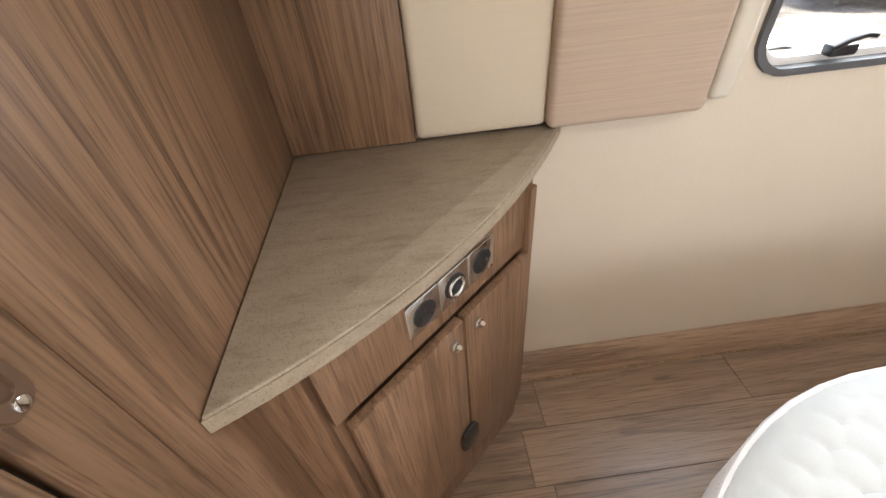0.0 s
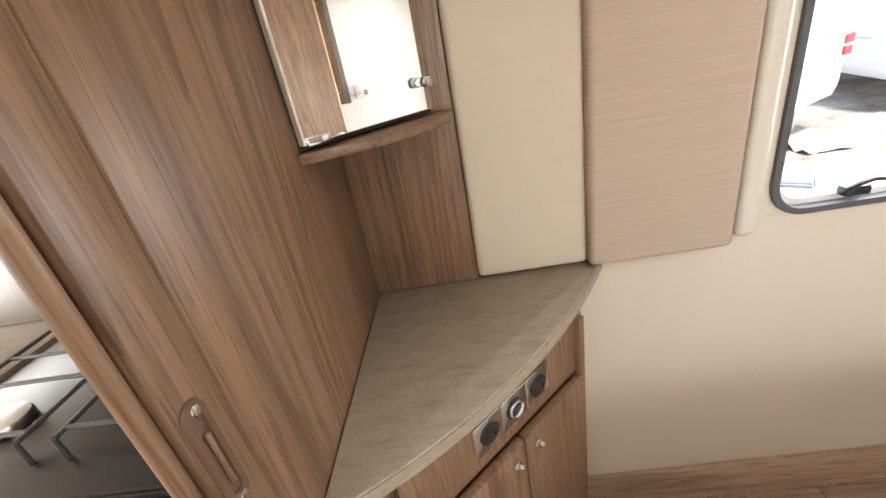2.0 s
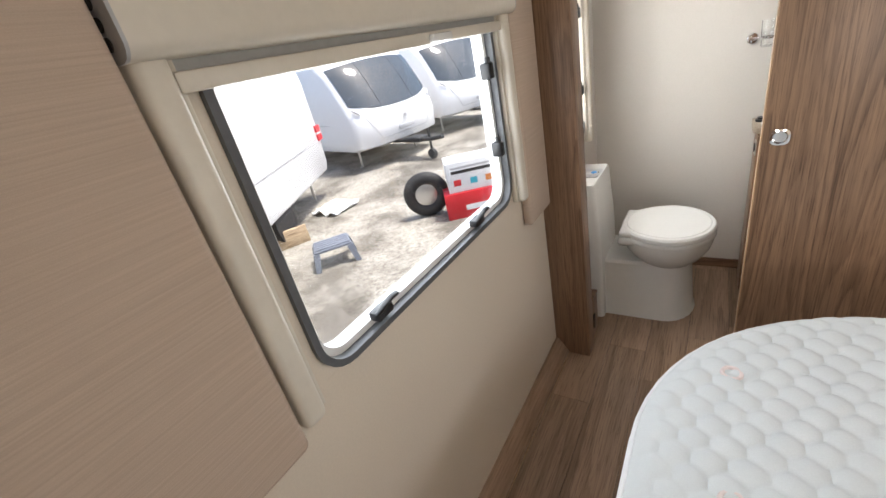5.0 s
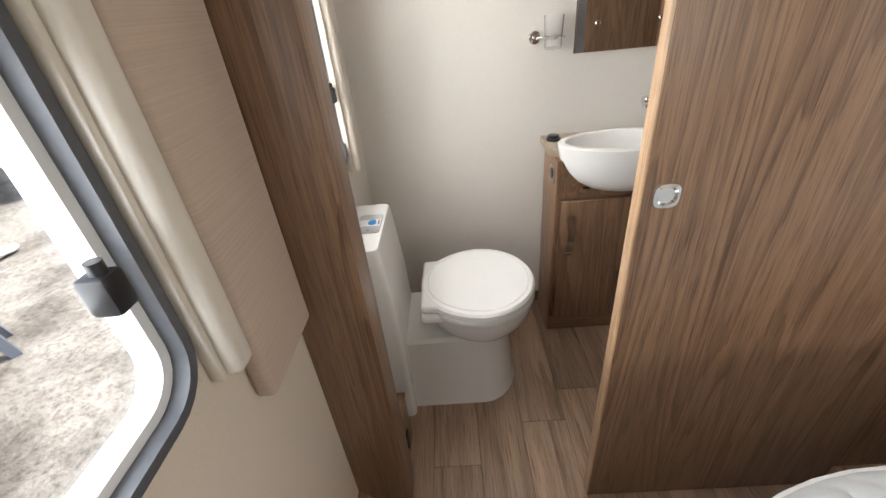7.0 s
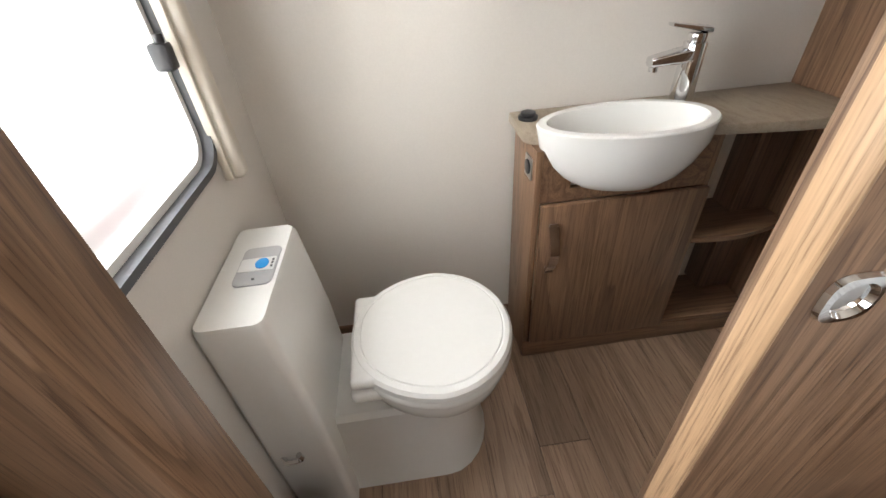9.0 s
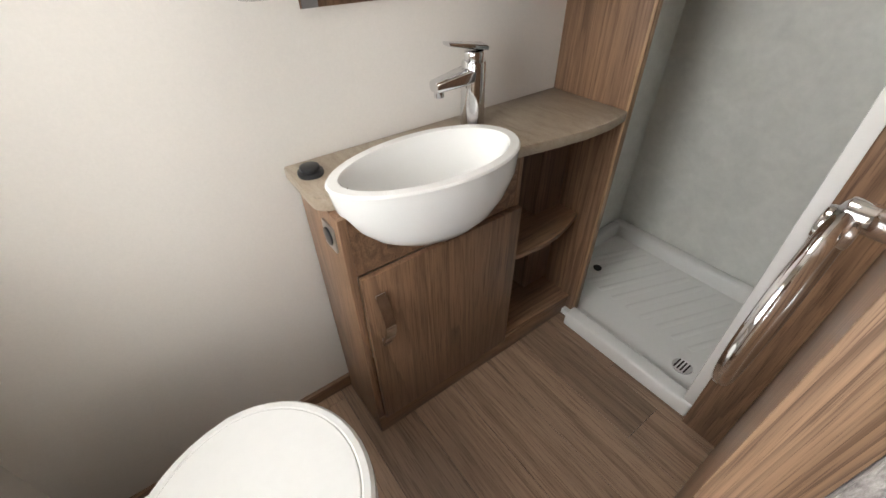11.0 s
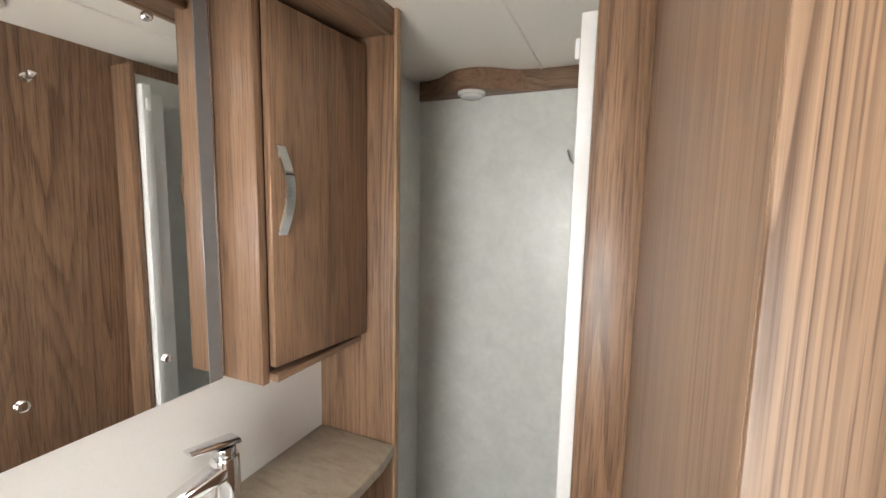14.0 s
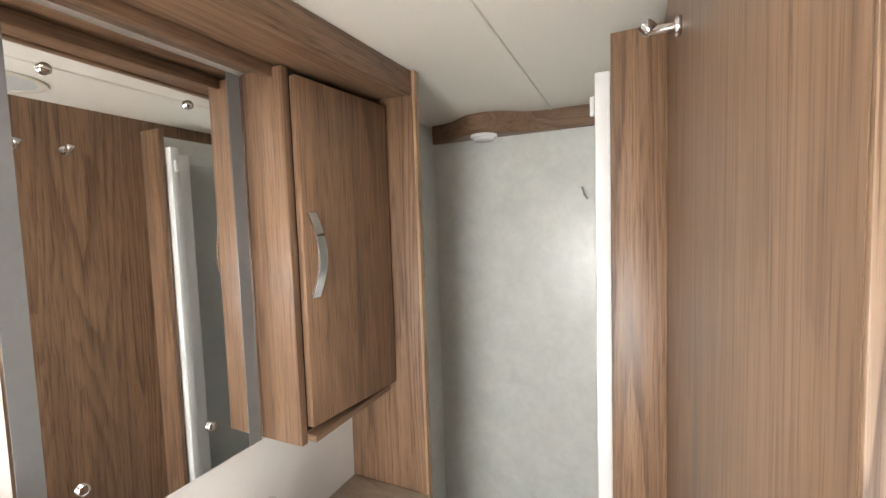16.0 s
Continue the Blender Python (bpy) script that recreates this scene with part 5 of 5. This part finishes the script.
def towel_ring():
    t = thing("towel_ring", "chrome towel ring on the walnut partition", "towel ring", (0.845, PB1, 1.040))
    part("rose", rod((0, 0, 0), (0, 0.006, 0), 0.012, None, 24, None, 0.002), chrome, t)
    part("stem", rod((0, 0.008, 0), (0, 0.036, 0), 0.0105, None, 20, None, 0.002), chrome, t)
    part("collar", rod((0, 0.022, -0.012), (0, 0.044, -0.012), 0.013, None, 20, None, 0.003), chrome, t)
    bm = sweep([(0.072 * math.sin(a), 0.033, -0.082 + 0.080 * math.cos(a)) for a in np.linspace(0, 2 * math.pi, 49)[:-1]], 0.0068, None, 12, 1, True, (0, 1, 0))
    part("ring", bm, chrome, t)


towel_ring()


def ceiling_speaker_light():
    t = thing("ceiling_light", "round recessed ceiling light with a pale rim", "ceiling light", (1.05, 2.47, CEIL))
    part("rim", sweep([(0.085 * math.cos(a), 0.085 * math.sin(a), -0.003) for a in np.linspace(0, 2 * math.pi, 41)[:-1]], 0.012, None, 10, 0.5, True), trim_cream, t)
    part("diffuser", rod((0, 0, -0.001), (0, 0, -0.006), 0.078, None, 36), frost_plain, t, "frosted diffuser")


frost_plain = plain("frosted_diffuser", (0.6, 0.62, 0.6), 0.3)
ceiling_speaker_light()


# ---- floor planks, last ----
def planks():
    rnd = random.Random(4)
    w, gap = 0.152, 0.0012
    meshes = {}
    x = 0.0595
    col = 0
    while x < WID:
        x1 = min(x + w, WID)
        y = FRONT - rnd.random() * 0.9
        while y < R:
            ln = rnd.choice((0.62, 0.84, 1.05))
            a, c = max(y, FRONT), min(y + ln, R)
            if c - a > 0.02:
                key = (round(x1 - x, 4), round(c - a, 4))
                if key not in meshes:
                    bm = box(gap / 2, x1 - x - gap / 2, gap / 2, c - a - gap / 2, -0.003, 0.0, 0.0008, None, 1)
                    ob0 = bpy.data.meshes.new("plank")
                    bm.to_mesh(ob0)
                    bm.free()
                    ob0.materials.append(plank_mat)
                    meshes[key] = ob0
                ob = new("plank", meshes[key])
                ob.location = (x, a, 0)
                ob.parent = floor
            y += ln
        x += w
        col += 1


planks()
